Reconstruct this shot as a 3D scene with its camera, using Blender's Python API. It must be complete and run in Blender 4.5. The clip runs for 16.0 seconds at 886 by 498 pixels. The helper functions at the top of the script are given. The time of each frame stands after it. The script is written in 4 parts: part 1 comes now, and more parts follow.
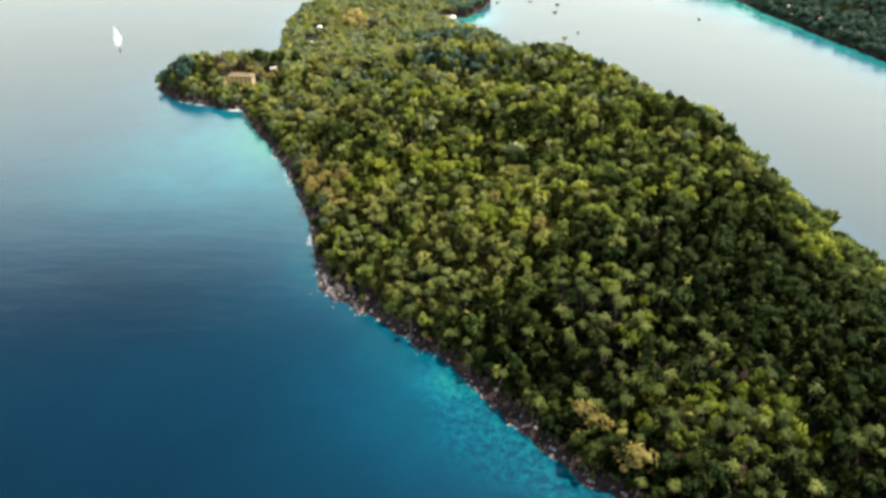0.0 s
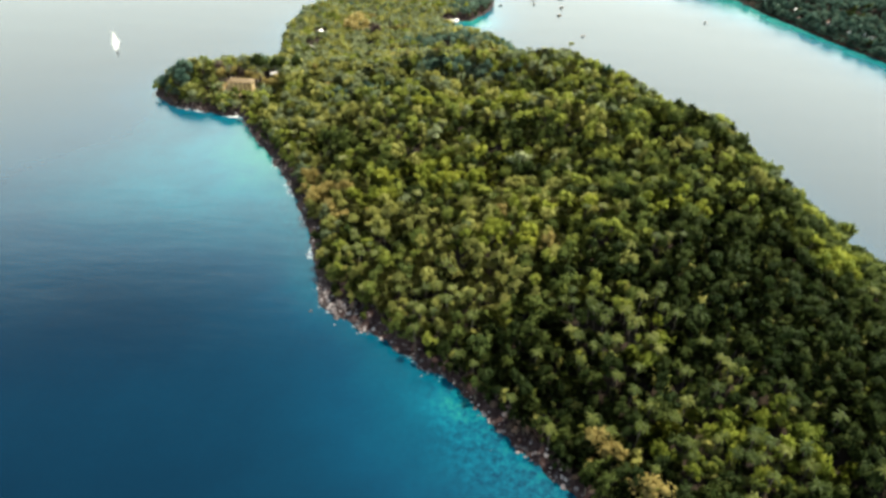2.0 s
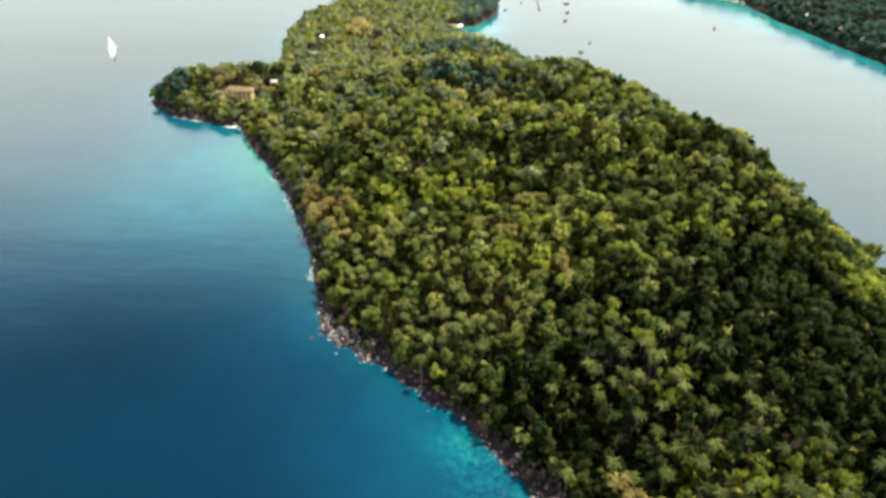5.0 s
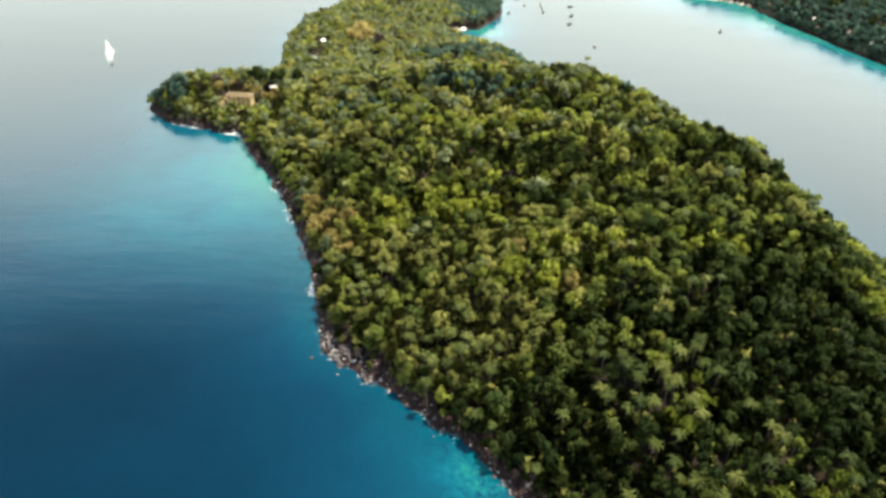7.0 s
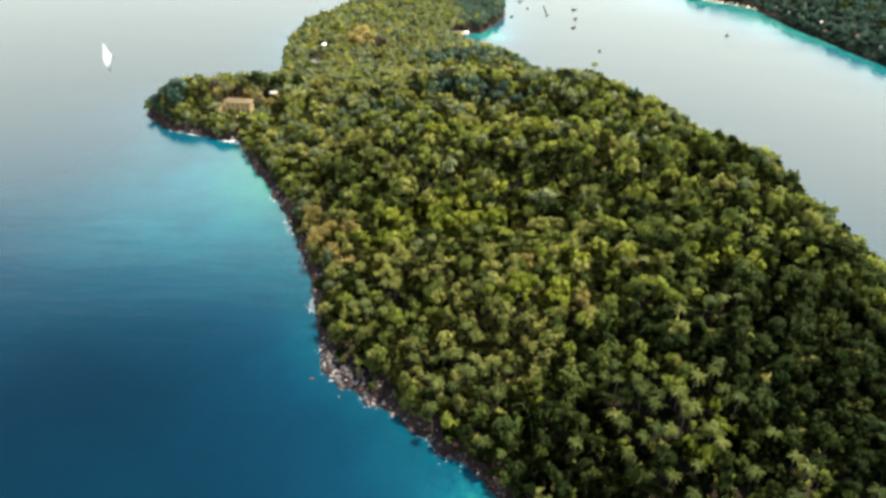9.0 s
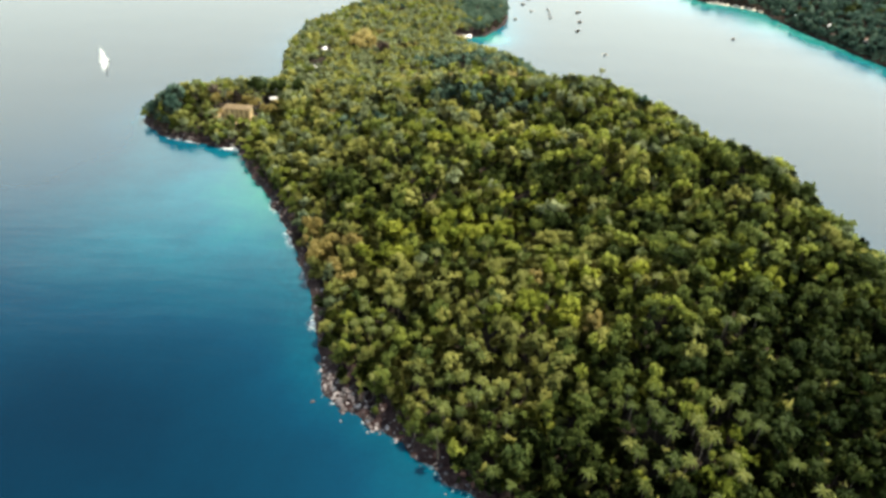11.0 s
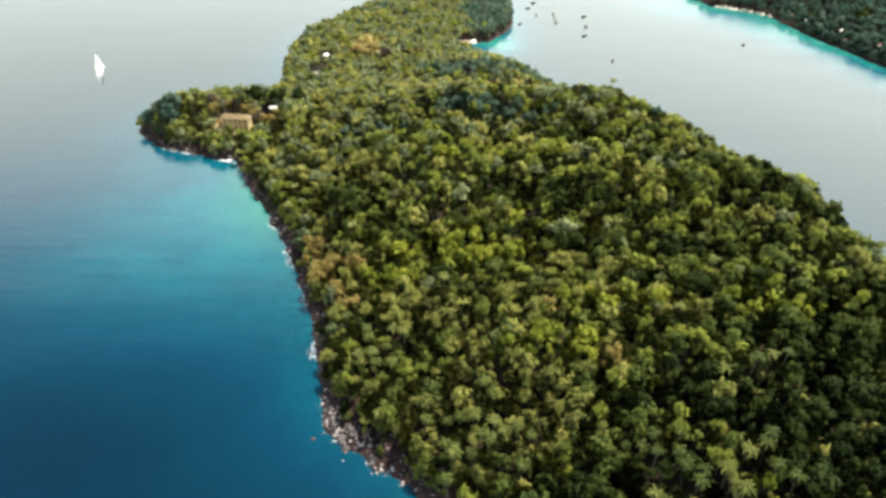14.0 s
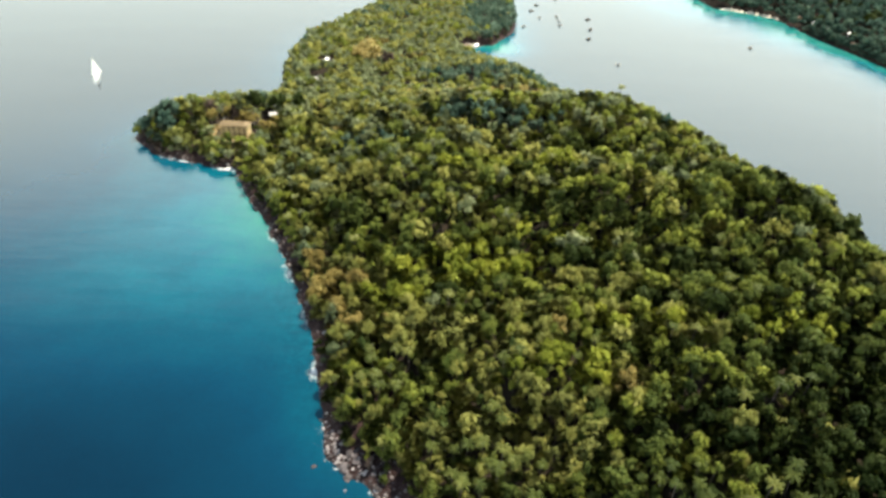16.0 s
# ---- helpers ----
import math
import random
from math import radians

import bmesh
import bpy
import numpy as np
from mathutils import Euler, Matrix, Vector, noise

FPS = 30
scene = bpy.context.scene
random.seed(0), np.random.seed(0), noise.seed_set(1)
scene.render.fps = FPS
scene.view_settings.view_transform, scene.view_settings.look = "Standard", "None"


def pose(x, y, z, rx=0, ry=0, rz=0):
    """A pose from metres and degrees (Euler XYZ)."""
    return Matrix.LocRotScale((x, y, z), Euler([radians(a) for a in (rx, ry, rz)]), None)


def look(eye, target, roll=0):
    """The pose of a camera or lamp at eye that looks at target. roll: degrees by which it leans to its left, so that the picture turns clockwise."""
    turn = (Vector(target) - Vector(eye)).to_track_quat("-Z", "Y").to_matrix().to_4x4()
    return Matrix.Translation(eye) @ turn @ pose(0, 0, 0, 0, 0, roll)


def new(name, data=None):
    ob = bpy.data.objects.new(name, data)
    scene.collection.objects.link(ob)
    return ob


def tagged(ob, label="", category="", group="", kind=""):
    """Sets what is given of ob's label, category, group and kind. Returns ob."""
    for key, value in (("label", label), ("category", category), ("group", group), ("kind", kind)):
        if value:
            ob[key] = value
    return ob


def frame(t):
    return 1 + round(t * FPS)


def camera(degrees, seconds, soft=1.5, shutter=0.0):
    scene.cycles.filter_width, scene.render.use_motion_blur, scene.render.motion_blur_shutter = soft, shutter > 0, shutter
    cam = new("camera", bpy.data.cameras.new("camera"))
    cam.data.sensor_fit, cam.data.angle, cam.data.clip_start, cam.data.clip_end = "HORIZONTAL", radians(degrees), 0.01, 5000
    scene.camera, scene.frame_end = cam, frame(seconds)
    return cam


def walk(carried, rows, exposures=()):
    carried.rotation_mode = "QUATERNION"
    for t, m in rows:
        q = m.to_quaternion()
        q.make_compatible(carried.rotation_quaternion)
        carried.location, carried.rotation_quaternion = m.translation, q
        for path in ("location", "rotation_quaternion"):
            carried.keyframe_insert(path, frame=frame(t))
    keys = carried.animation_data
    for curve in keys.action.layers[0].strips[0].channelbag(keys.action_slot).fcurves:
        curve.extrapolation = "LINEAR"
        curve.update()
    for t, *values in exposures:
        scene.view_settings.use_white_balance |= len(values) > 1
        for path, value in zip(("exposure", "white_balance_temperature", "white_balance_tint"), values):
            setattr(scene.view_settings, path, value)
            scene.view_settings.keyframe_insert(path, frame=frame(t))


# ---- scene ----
# ---------------------------------------------------------------- camera
cam = camera(70.0, 16.0, soft=3.1)


def flight(t):
    """The drone's level glide: its place, and the gimbal's slow drift."""
    u = t / 16.0
    eye = Vector((-16.026 * u - 0.274 * u * u, 81.341 * u - 1.140 * u * u + 0.323 * u ** 3, 158.75 - 0.361 * u - 0.031 * u * u))
    yaw = radians(0.3692 * u - 0.0457 * u * u)
    pitch = radians(-34.1172 + 0.4791 * u - 0.1771 * u * u)
    roll = 1.936 + 0.6217 * u - 0.3229 * u * u
    ahead = Vector((-math.sin(yaw) * math.cos(pitch), math.cos(yaw) * math.cos(pitch), math.sin(pitch)))
    return look(eye, eye + ahead * 100.0, roll)


walk(cam, [(0.5 * n, flight(0.5 * n)) for n in range(33)])

# ---------------------------------------------------------------- light
SUN_AZIMUTH, SUN_HEIGHT = 50.0, 65.0     # degrees east of north (+y), above the horizon
world = bpy.data.worlds.new("hazy_sky")
scene.world = world
world.use_nodes = True
wn, wl = world.node_tree.nodes, world.node_tree.links
sky = wn.new("ShaderNodeTexSky")
sky.sky_type = "NISHITA"
sky.sun_disc = False
sky.sun_elevation, sky.sun_rotation = radians(SUN_HEIGHT), radians(SUN_AZIMUTH)
sky.air_density, sky.dust_density, sky.ozone_density = 1.0, 0.8, 1.0
# a humid haze that whitens the sky towards the horizon
where = wn.new("ShaderNodeTexCoord")
split = wn.new("ShaderNodeSeparateXYZ")
rise = wn.new("ShaderNodeMapRange")
rise.interpolation_type = "SMOOTHSTEP"
rise.inputs["From Min"].default_value, rise.inputs["From Max"].default_value = 0.34, 0.595
rise.inputs["To Min"].default_value, rise.inputs["To Max"].default_value = 0.95, 0.035
veil = wn.new("ShaderNodeMixRGB")
# brighter on the sun's side
side = wn.new("ShaderNodeMapRange")
side.inputs["From Min"].default_value, side.inputs["From Max"].default_value = -0.9, 0.9
side.inputs["To Min"].default_value, side.inputs["To Max"].default_value = 0.50, 0.92
toward = wn.new("ShaderNodeVectorMath")
toward.operation = "DOT_PRODUCT"
toward.inputs[1].default_value = (math.sin(radians(SUN_AZIMUTH)), math.cos(radians(SUN_AZIMUTH)), 0.0)
wl.new(where.outputs["Generated"], toward.inputs[0])
glare = wn.new("ShaderNodeVectorMath")
glare.operation = "SCALE"
glare.inputs[0].default_value = (33.1, 36.1, 32.4)
wl.new(toward.outputs["Value"], side.inputs["Value"])
# the thick air at the very horizon is duller than the bright haze above it
dull = wn.new("ShaderNodeMapRange")
dull.inputs["From Min"].default_value, dull.inputs["From Max"].default_value = 0.20, 0.45
dull.inputs["To Min"].default_value, dull.inputs["To Max"].default_value = 0.79, 1.40
bright = wn.new("ShaderNodeMath")
bright.operation = "MULTIPLY"
wl.new(split.outputs["Z"], dull.inputs["Value"])
wl.new(side.outputs["Result"], bright.inputs[0])
wl.new(dull.outputs["Result"], bright.inputs[1])
wl.new(bright.outputs[0], glare.inputs["Scale"])
wl.new(glare.outputs["Vector"], veil.inputs["Color2"])
wl.new(where.outputs["Generated"], split.inputs[0])
toward_sun = wn.new("ShaderNodeMath")      # the haze reaches higher on the sun's side
toward_sun.operation = "MULTIPLY_ADD"
toward_sun.inputs[1].default_value = -0.25
wl.new(toward.outputs["Value"], toward_sun.inputs[0])
wl.new(split.outputs["Z"], toward_sun.inputs[2])
wl.new(toward_sun.outputs[0], rise.inputs["Value"])
wl.new(rise.outputs["Result"], veil.inputs["Fac"])
wl.new(sky.outputs["Color"], veil.inputs["Color1"])
wl.new(veil.outputs["Color"], wn["Background"].inputs["Color"])
wn["Background"].inputs["Strength"].default_value = 0.085

sun = new("sun", bpy.data.lights.new("sun", "SUN"))
sun.data.energy, sun.data.angle, sun.data.color = 5.0, radians(1.0), (1.0, 0.895, 0.69)
az, el = radians(SUN_AZIMUTH), radians(SUN_HEIGHT)
to_sun = Vector((math.sin(az) * math.cos(el), math.cos(az) * math.cos(el), math.sin(el)))
sun.matrix_world = look(to_sun * 600.0, (0, 0, 0))
scene.view_settings.exposure = 0.76


# ---------------------------------------------------------------- materials
def shader(name):
    m = bpy.data.materials.new(name)
    m.use_nodes = True
    n, l = m.node_tree.nodes, m.node_tree.links
    return m, n, l, n["Principled BSDF"]


def ramp_node(n, stops):
    r = n.new("ShaderNodeValToRGB")
    while len(r.color_ramp.elements) < len(stops):
        r.color_ramp.elements.new(0.5)
    for e, (p, c) in zip(r.color_ramp.elements, stops):
        e.position, e.color = p, (*c, 1)
    return r


def noise_node(n, l, scale, detail=4.0, source=None, rough=0.55):
    t = n.new("ShaderNodeTexNoise")
    t.inputs["Scale"].default_value, t.inputs["Detail"].default_value, t.inputs["Roughness"].default_value = scale, detail, rough
    if source:
        l.new(source, t.inputs["Vector"])
    return t


def place_of(n):
    return n.new("ShaderNodeNewGeometry").outputs["Position"]


def bump_on(n, l, b, height, strength, distance):
    bump = n.new("ShaderNodeBump")
    bump.inputs["Strength"].default_value, bump.inputs["Distance"].default_value = strength, distance
    l.new(height, bump.inputs["Height"])
    l.new(bump.outputs["Normal"], b.inputs["Normal"])
    return bump


def mottled(name, stops, scale, roughness, fine=6.0, bump=0.4, distance=0.1, spec=0.4, spread=0.24):
    """A matt natural surface: stains at one scale, grain and relief at a finer one, a tone of its own for each object."""
    m, n, l, b = shader(name)
    p = place_of(n)
    big, small = noise_node(n, l, scale, 5, p), noise_node(n, l, scale * fine, 6, p)
    info = n.new("ShaderNodeObjectInfo")
    add = n.new("ShaderNodeMath")
    add.operation = "MULTIPLY_ADD"
    l.new(small.outputs["Fac"], add.inputs[0])
    add.inputs[1].default_value = 0.45
    half = n.new("ShaderNodeMath")
    half.operation = "MULTIPLY_ADD"
    l.new(big.outputs["Fac"], half.inputs[0])
    half.inputs[1].default_value = 0.55
    tone = n.new("ShaderNodeMath")
    tone.operation = "MULTIPLY_ADD"
    isle = n.new("ShaderNodeNewGeometry")
    own = n.new("ShaderNodeMath")
    own.operation = "ADD"
    l.new(info.outputs["Random"], own.inputs[0])
    l.new(isle.outputs["Random Per Island"], own.inputs[1])
    own_tone = n.new("ShaderNodeMath")
    own_tone.operation = "FRACT"
    l.new(own.outputs[0], own_tone.inputs[0])
    l.new(own_tone.outputs[0], tone.inputs[0])
    tone.inputs[1].default_value, tone.inputs[2].default_value = spread, -spread / 2
    l.new(tone.outputs[0], half.inputs[2])
    l.new(half.outputs[0], add.inputs[2])
    r = ramp_node(n, stops)
    l.new(add.outputs[0], r.inputs["Fac"])
    l.new(r.outputs["Color"], b.inputs["Base Color"])
    b.inputs["Roughness"].default_value, b.inputs["Specular IOR Level"].default_value = roughness, spec
    bump_on(n, l, b, small.outputs["Fac"], bump, distance)
    return m


def foliage(name, stops, gloss=0.6, through_light=0.44, spec=0.08):
    """Leaves: each tree has its own tone ('tint' where trees are joined, the object's colour where they are not), each clump a little of its own."""
    m, n, l, b = shader(name)
    tint = n.new("ShaderNodeAttribute")
    tint.attribute_name = "tint"
    info = n.new("ShaderNodeObjectInfo")
    own = n.new("ShaderNodeSeparateColor")
    l.new(info.outputs["Color"], own.inputs[0])
    isle = n.new("ShaderNodeNewGeometry")
    tree = n.new("ShaderNodeMath")
    tree.operation = "ADD"
    l.new(tint.outputs["Fac"], tree.inputs[0])
    l.new(own.outputs[0], tree.inputs[1])
    clump = n.new("ShaderNodeMath")
    clump.operation = "MULTIPLY_ADD"
    l.new(isle.outputs["Random Per Island"], clump.inputs[0])
    clump.inputs[1].default_value = 0.20
    whole = n.new("ShaderNodeMath")
    whole.operation = "MULTIPLY_ADD"
    l.new(tree.outputs[0], whole.inputs[0])
    whole.inputs[1].default_value, whole.inputs[2].default_value = 0.70, -0.02
    l.new(whole.outputs[0], clump.inputs[2])
    patch = noise_node(n, l, 0.35, 3, isle.outputs["Position"])
    mixed = n.new("ShaderNodeMath")
    mixed.operation = "MULTIPLY_ADD"
    l.new(patch.outputs["Fac"], mixed.inputs[0])
    mixed.inputs[1].default_value = 0.16
    l.new(clump.outputs[0], mixed.inputs[2])
    r = ramp_node(n, stops)
    l.new(mixed.outputs[0], r.inputs["Fac"])
    l.new(r.outputs["Color"], b.inputs["Base Color"])
    b.inputs["Roughness"].default_value, b.inputs["Specular IOR Level"].default_value = gloss, spec
    glow = n.new("ShaderNodeBsdfTranslucent")
    l.new(r.outputs["Color"], glow.inputs["Color"])
    mix = n.new("ShaderNodeMixShader")
    mix.inputs["Fac"].default_value = through_light
    l.new(b.outputs[0], mix.inputs[1])
    l.new(glow.outputs[0], mix.inputs[2])
    l.new(mix.outputs[0], n["Material Output"].inputs["Surface"])
    return m


LEAVES = {
    # dark-leaved trees, and green ones darkened for the shaded slope
    "dark": foliage("leaves_dark_and_shaded", [(0, (0.016, 0.031, 0.009)), (0.45, (0.034, 0.051, 0.013)), (1, (0.087, 0.112, 0.024))]),
    "green": foliage("leaves_green", [(0, (0.034, 0.062, 0.020)), (0.5, (0.109, 0.140, 0.032)), (1, (0.291, 0.325, 0.054))]),
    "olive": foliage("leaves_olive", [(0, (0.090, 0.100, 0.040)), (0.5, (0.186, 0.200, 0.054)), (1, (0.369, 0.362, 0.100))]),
    "lime": foliage("leaves_yellow_green", [(0, (0.070, 0.098, 0.015)), (0.5, (0.167, 0.202, 0.027)), (1, (0.339, 0.360, 0.051))]),
    # green leaves greyed and paled for haze on the far slopes
    "hazed": foliage("leaves_green_hazed", [(0, (0.049, 0.077, 0.046)), (0.5, (0.134, 0.170, 0.085)), (1, (0.291, 0.320, 0.165))]),
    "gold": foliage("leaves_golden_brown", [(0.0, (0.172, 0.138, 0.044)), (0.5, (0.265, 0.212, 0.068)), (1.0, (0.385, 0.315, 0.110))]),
    # blue-green leaves, also given to distant trees as painted haze
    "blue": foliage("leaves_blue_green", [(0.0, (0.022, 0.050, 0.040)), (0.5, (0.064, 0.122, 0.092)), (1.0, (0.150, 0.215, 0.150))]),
    "bloom": foliage("pale_yellow_blossom", [(0.0, (0.35, 0.27, 0.09)), (0.5, (0.44, 0.35, 0.13)), (1.0, (0.55, 0.46, 0.21))]),
    "bare": foliage("dry_grey_twigs", [(0.0, (0.050, 0.034, 0.028)), (0.5, (0.125, 0.093, 0.078)), (1.0, (0.220, 0.170, 0.135))]),
    "palm": foliage("palm_fronds", [(0, (0.036, 0.057, 0.014)), (0.5, (0.097, 0.120, 0.027)), (1, (0.252, 0.260, 0.073))], gloss=0.36, spec=0.22),
}
SAILCLOTH = foliage("white_sailcloth", [(0.0, (0.74, 0.74, 0.72)), (1.0, (0.82, 0.82, 0.80))], gloss=0.7, through_light=0.45)
BARK = mottled("grey_brown_bark", [(0.2, (0.055, 0.042, 0.032)), (0.8, (0.17, 0.14, 0.11))], 1.5, 0.9)
EARTH = mottled("leaf_litter_earth", [(0.25, (0.014, 0.011, 0.009)), (0.55, (0.028, 0.022, 0.016)), (0.85, (0.045, 0.035, 0.026))], 0.12, 0.95, fine=14.0, distance=0.3, spec=0.1)
SHELF = mottled("dark_shore_ledge", [(0.25, (0.010, 0.006, 0.006)), (0.55, (0.026, 0.015, 0.015)), (0.9, (0.080, 0.056, 0.056))], 0.5, 0.85, fine=6.0, bump=0.8, distance=0.4, spec=0.12)
ROCK = mottled("shore_rock", [(0.25, (0.036, 0.030, 0.032)), (0.5, (0.105, 0.092, 0.098)), (0.70, (0.20, 0.178, 0.182)), (0.95, (0.42, 0.39, 0.39))], 0.9, 0.8, fine=5.0, bump=0.6, spread=0.75)
SAND = mottled("coral_sand", [(0.2, (0.50, 0.44, 0.34)), (0.8, (0.72, 0.67, 0.57))], 0.5, 0.9)
DRY = mottled("dry_grass_clearing", [(0.2, (0.20, 0.135, 0.055)), (0.5, (0.28, 0.205, 0.10)), (0.85, (0.40, 0.31, 0.17))], 0.25, 0.95, fine=10.0, distance=0.3)
WHITE = mottled("white_paint", [(0.2, (0.70, 0.70, 0.68)), (0.8, (0.84, 0.84, 0.82))], 1.0, 0.35, bump=0.05)
PLANK = mottled("weathered_planks", [(0.2, (0.22, 0.15, 0.08)), (0.8, (0.44, 0.32, 0.18))], 1.2, 0.85)
TAN = mottled("tan_plaster", [(0.2, (0.50, 0.37, 0.18)), (0.8, (0.68, 0.53, 0.30))], 0.8, 0.85)
TIN = mottled("weathered_tin_roof", [(0.2, (0.24, 0.23, 0.22)), (0.8, (0.46, 0.45, 0.43))], 0.8, 0.5, bump=0.2)
RUST = mottled("rusty_tin_roof", [(0.2, (0.12, 0.075, 0.060)), (0.8, (0.27, 0.19, 0.15))], 0.8, 0.7, bump=0.2)
THATCH = mottled("palm_thatch", [(0.2, (0.10, 0.068, 0.036)), (0.8, (0.23, 0.17, 0.095))], 1.5, 0.95, fine=9.0)
PAINT = mottled("dark_boat_paint", [(0.2, (0.05, 0.06, 0.07)), (0.8, (0.14, 0.15, 0.17))], 1.5, 0.5, bump=0.1)
DRIFTWOOD = mottled("bleached_driftwood", [(0.2, (0.30, 0.28, 0.25)), (0.8, (0.52, 0.49, 0.45))], 1.5, 0.85)
DARK_GLASS = mottled("dark_window_glass", [(0.2, (0.015, 0.02, 0.025)), (0.8, (0.03, 0.035, 0.04))], 1.0, 0.08, bump=0.0)


def sea_material():
    """Clear tropical water: turquoise over the shallows, blue over the deep, rippled; white water where it breaks on the rocks."""
    m, n, l, b = shader("sea_water")
    p = place_of(n)
    shallow = n.new("ShaderNodeAttribute")
    shallow.attribute_name = "shallow"
    surf = n.new("ShaderNodeAttribute")
    surf.attribute_name = "surf"
    reefy = n.new("ShaderNodeAttribute")
    reefy.attribute_name = "reef"
    reef = noise_node(n, l, 0.06, 6, p, 0.6)
    speck = noise_node(n, l, 0.45, 6, p, 0.72)
    a = n.new("ShaderNodeMath")
    a.operation = "MULTIPLY_ADD"
    l.new(reef.outputs["Fac"], a.inputs[0])
    a.inputs[1].default_value, a.inputs[2].default_value = 0.5, 0.55
    s = n.new("ShaderNodeMath")
    s.operation = "MULTIPLY_ADD"
    l.new(speck.outputs["Fac"], s.inputs[0])
    s.inputs[1].default_value = 0.4
    l.new(a.outputs[0], s.inputs[2])
    t = n.new("ShaderNodeMath")
    t.operation = "MULTIPLY"
    l.new(shallow.outputs["Fac"], t.inputs[0])
    l.new(s.outputs[0], t.inputs[1])
    colour = ramp_node(n, [(0.0, (0.0001, 0.0066, 0.0185)), (0.20, (0.0001, 0.028, 0.060)), (0.5, (0.0004, 0.080, 0.126)), (0.85, (0.010, 0.165, 0.150)), (1.0, (0.06, 0.25, 0.235))])
    # coral heads, dark and pale, break up the clear shallows
    coral = noise_node(n, l, 0.34, 5, p, 0.75)
    heads = n.new("ShaderNodeMapRange")
    heads.inputs["From Min"].default_value, heads.inputs["From Max"].default_value = 0.36, 0.64
    heads.inputs["To Min"].default_value, heads.inputs["To Max"].default_value = 0.42, 1.42
    l.new(coral.outputs["Fac"], heads.inputs["Value"])
    depth = n.new("ShaderNodeMapRange")
    depth.inputs["From Min"].default_value, depth.inputs["From Max"].default_value = 0.15, 0.55
    l.new(reefy.outputs["Fac"], depth.inputs["Value"])
    broken = n.new("ShaderNodeMixRGB")
    broken.inputs["Color1"].default_value = (1, 1, 1, 1)
    l.new(depth.outputs["Result"], broken.inputs["Fac"])
    l.new(heads.outputs["Result"], broken.inputs["Color2"])
    t2 = n.new("ShaderNodeMath")
    t2.operation = "MULTIPLY"
    l.new(t.outputs[0], t2.inputs[0])
    l.new(broken.outputs["Color"], t2.inputs[1])
    l.new(t2.outputs[0], colour.inputs["Fac"])
    # white water
    lace = noise_node(n, l, 0.9, 6, p, 0.75)
    f = n.new("ShaderNodeMath")
    f.operation = "ADD"
    l.new(lace.outputs["Fac"], f.inputs[0])
    l.new(surf.outputs["Fac"], f.inputs[1])
    white = n.new("ShaderNodeMapRange")
    white.inputs["From Min"].default_value, white.inputs["From Max"].default_value = 1.03, 1.30
    l.new(f.outputs[0], white.inputs["Value"])
    mix = n.new("ShaderNodeMixRGB")
    mix.inputs["Color2"].default_value = (0.75, 0.80, 0.80, 1)
    l.new(white.outputs["Result"], mix.inputs["Fac"])
    l.new(colour.outputs["Color"], mix.inputs["Color1"])
    # ripples and swell
    stretch = n.new("ShaderNodeMapping")
    stretch.inputs["Scale"].default_value, stretch.inputs["Rotation"].default_value = (0.35, 1.0, 1.0), (0, 0, radians(12))
    l.new(p, stretch.inputs["Vector"])
    wave = noise_node(n, l, 0.22, 6, stretch.outputs["Vector"], 0.6)
    swell = noise_node(n, l, 0.03, 3, stretch.outputs["Vector"], 0.5)
    both = n.new("ShaderNodeMath")
    both.operation = "MULTIPLY_ADD"
    l.new(swell.outputs["Fac"], both.inputs[0])
    both.inputs[1].default_value = 3.0
    l.new(wave.outputs["Fac"], both.inputs[2])
    bump = n.new("ShaderNodeBump")
    bump.inputs["Strength"].default_value, bump.inputs["Distance"].default_value = 0.13, 0.8
    l.new(both.outputs[0], bump.inputs["Height"])
    body = n.new("ShaderNodeBsdfDiffuse")
    l.new(mix.outputs["Color"], body.inputs["Color"])
    l.new(bump.outputs["Normal"], body.inputs["Normal"])
    gloss = n.new("ShaderNodeBsdfGlossy")
    gloss.inputs["Roughness"].default_value = 0.16
    l.new(bump.outputs["Normal"], gloss.inputs["Normal"])
    edge = n.new("ShaderNodeFresnel")
    edge.inputs["IOR"].default_value = 1.33
    top = n.new("ShaderNodeMixShader")
    l.new(edge.outputs[0], top.inputs["Fac"])
    l.new(body.outputs[0], top.inputs[1])
    l.new(gloss.outputs[0], top.inputs[2])
    l.new(top.outputs[0], n["Material Output"].inputs["Surface"])
    n.remove(b)
    return m


SEA = sea_material()


# ---------------------------------------------------------------- mesh helpers
def mesh_of(name, verts, faces, material, smooth=False, normals=None):
    me = bpy.data.meshes.new(name)
    me.from_pydata(verts, [], faces)
    me.materials.append(material)
    if smooth or normals is not None:
        me.polygons.foreach_set("use_smooth", np.ones(len(me.polygons), bool))
    me.update()
    if normals is not None:
        me.normals_split_custom_set_from_vertices(np.asarray(normals))
    return me


def link(name, me, parent=None, label=""):
    ob = new(name, me)
    if parent:
        ob.parent = parent
    if label:
        ob["label"] = label
    return ob


def part(name, bm, material, parent=None, label=""):
    me = bpy.data.meshes.new(name)
    bm.to_mesh(me)
    bm.free()
    me.materials.append(material)
    return link(name, me, parent, label)


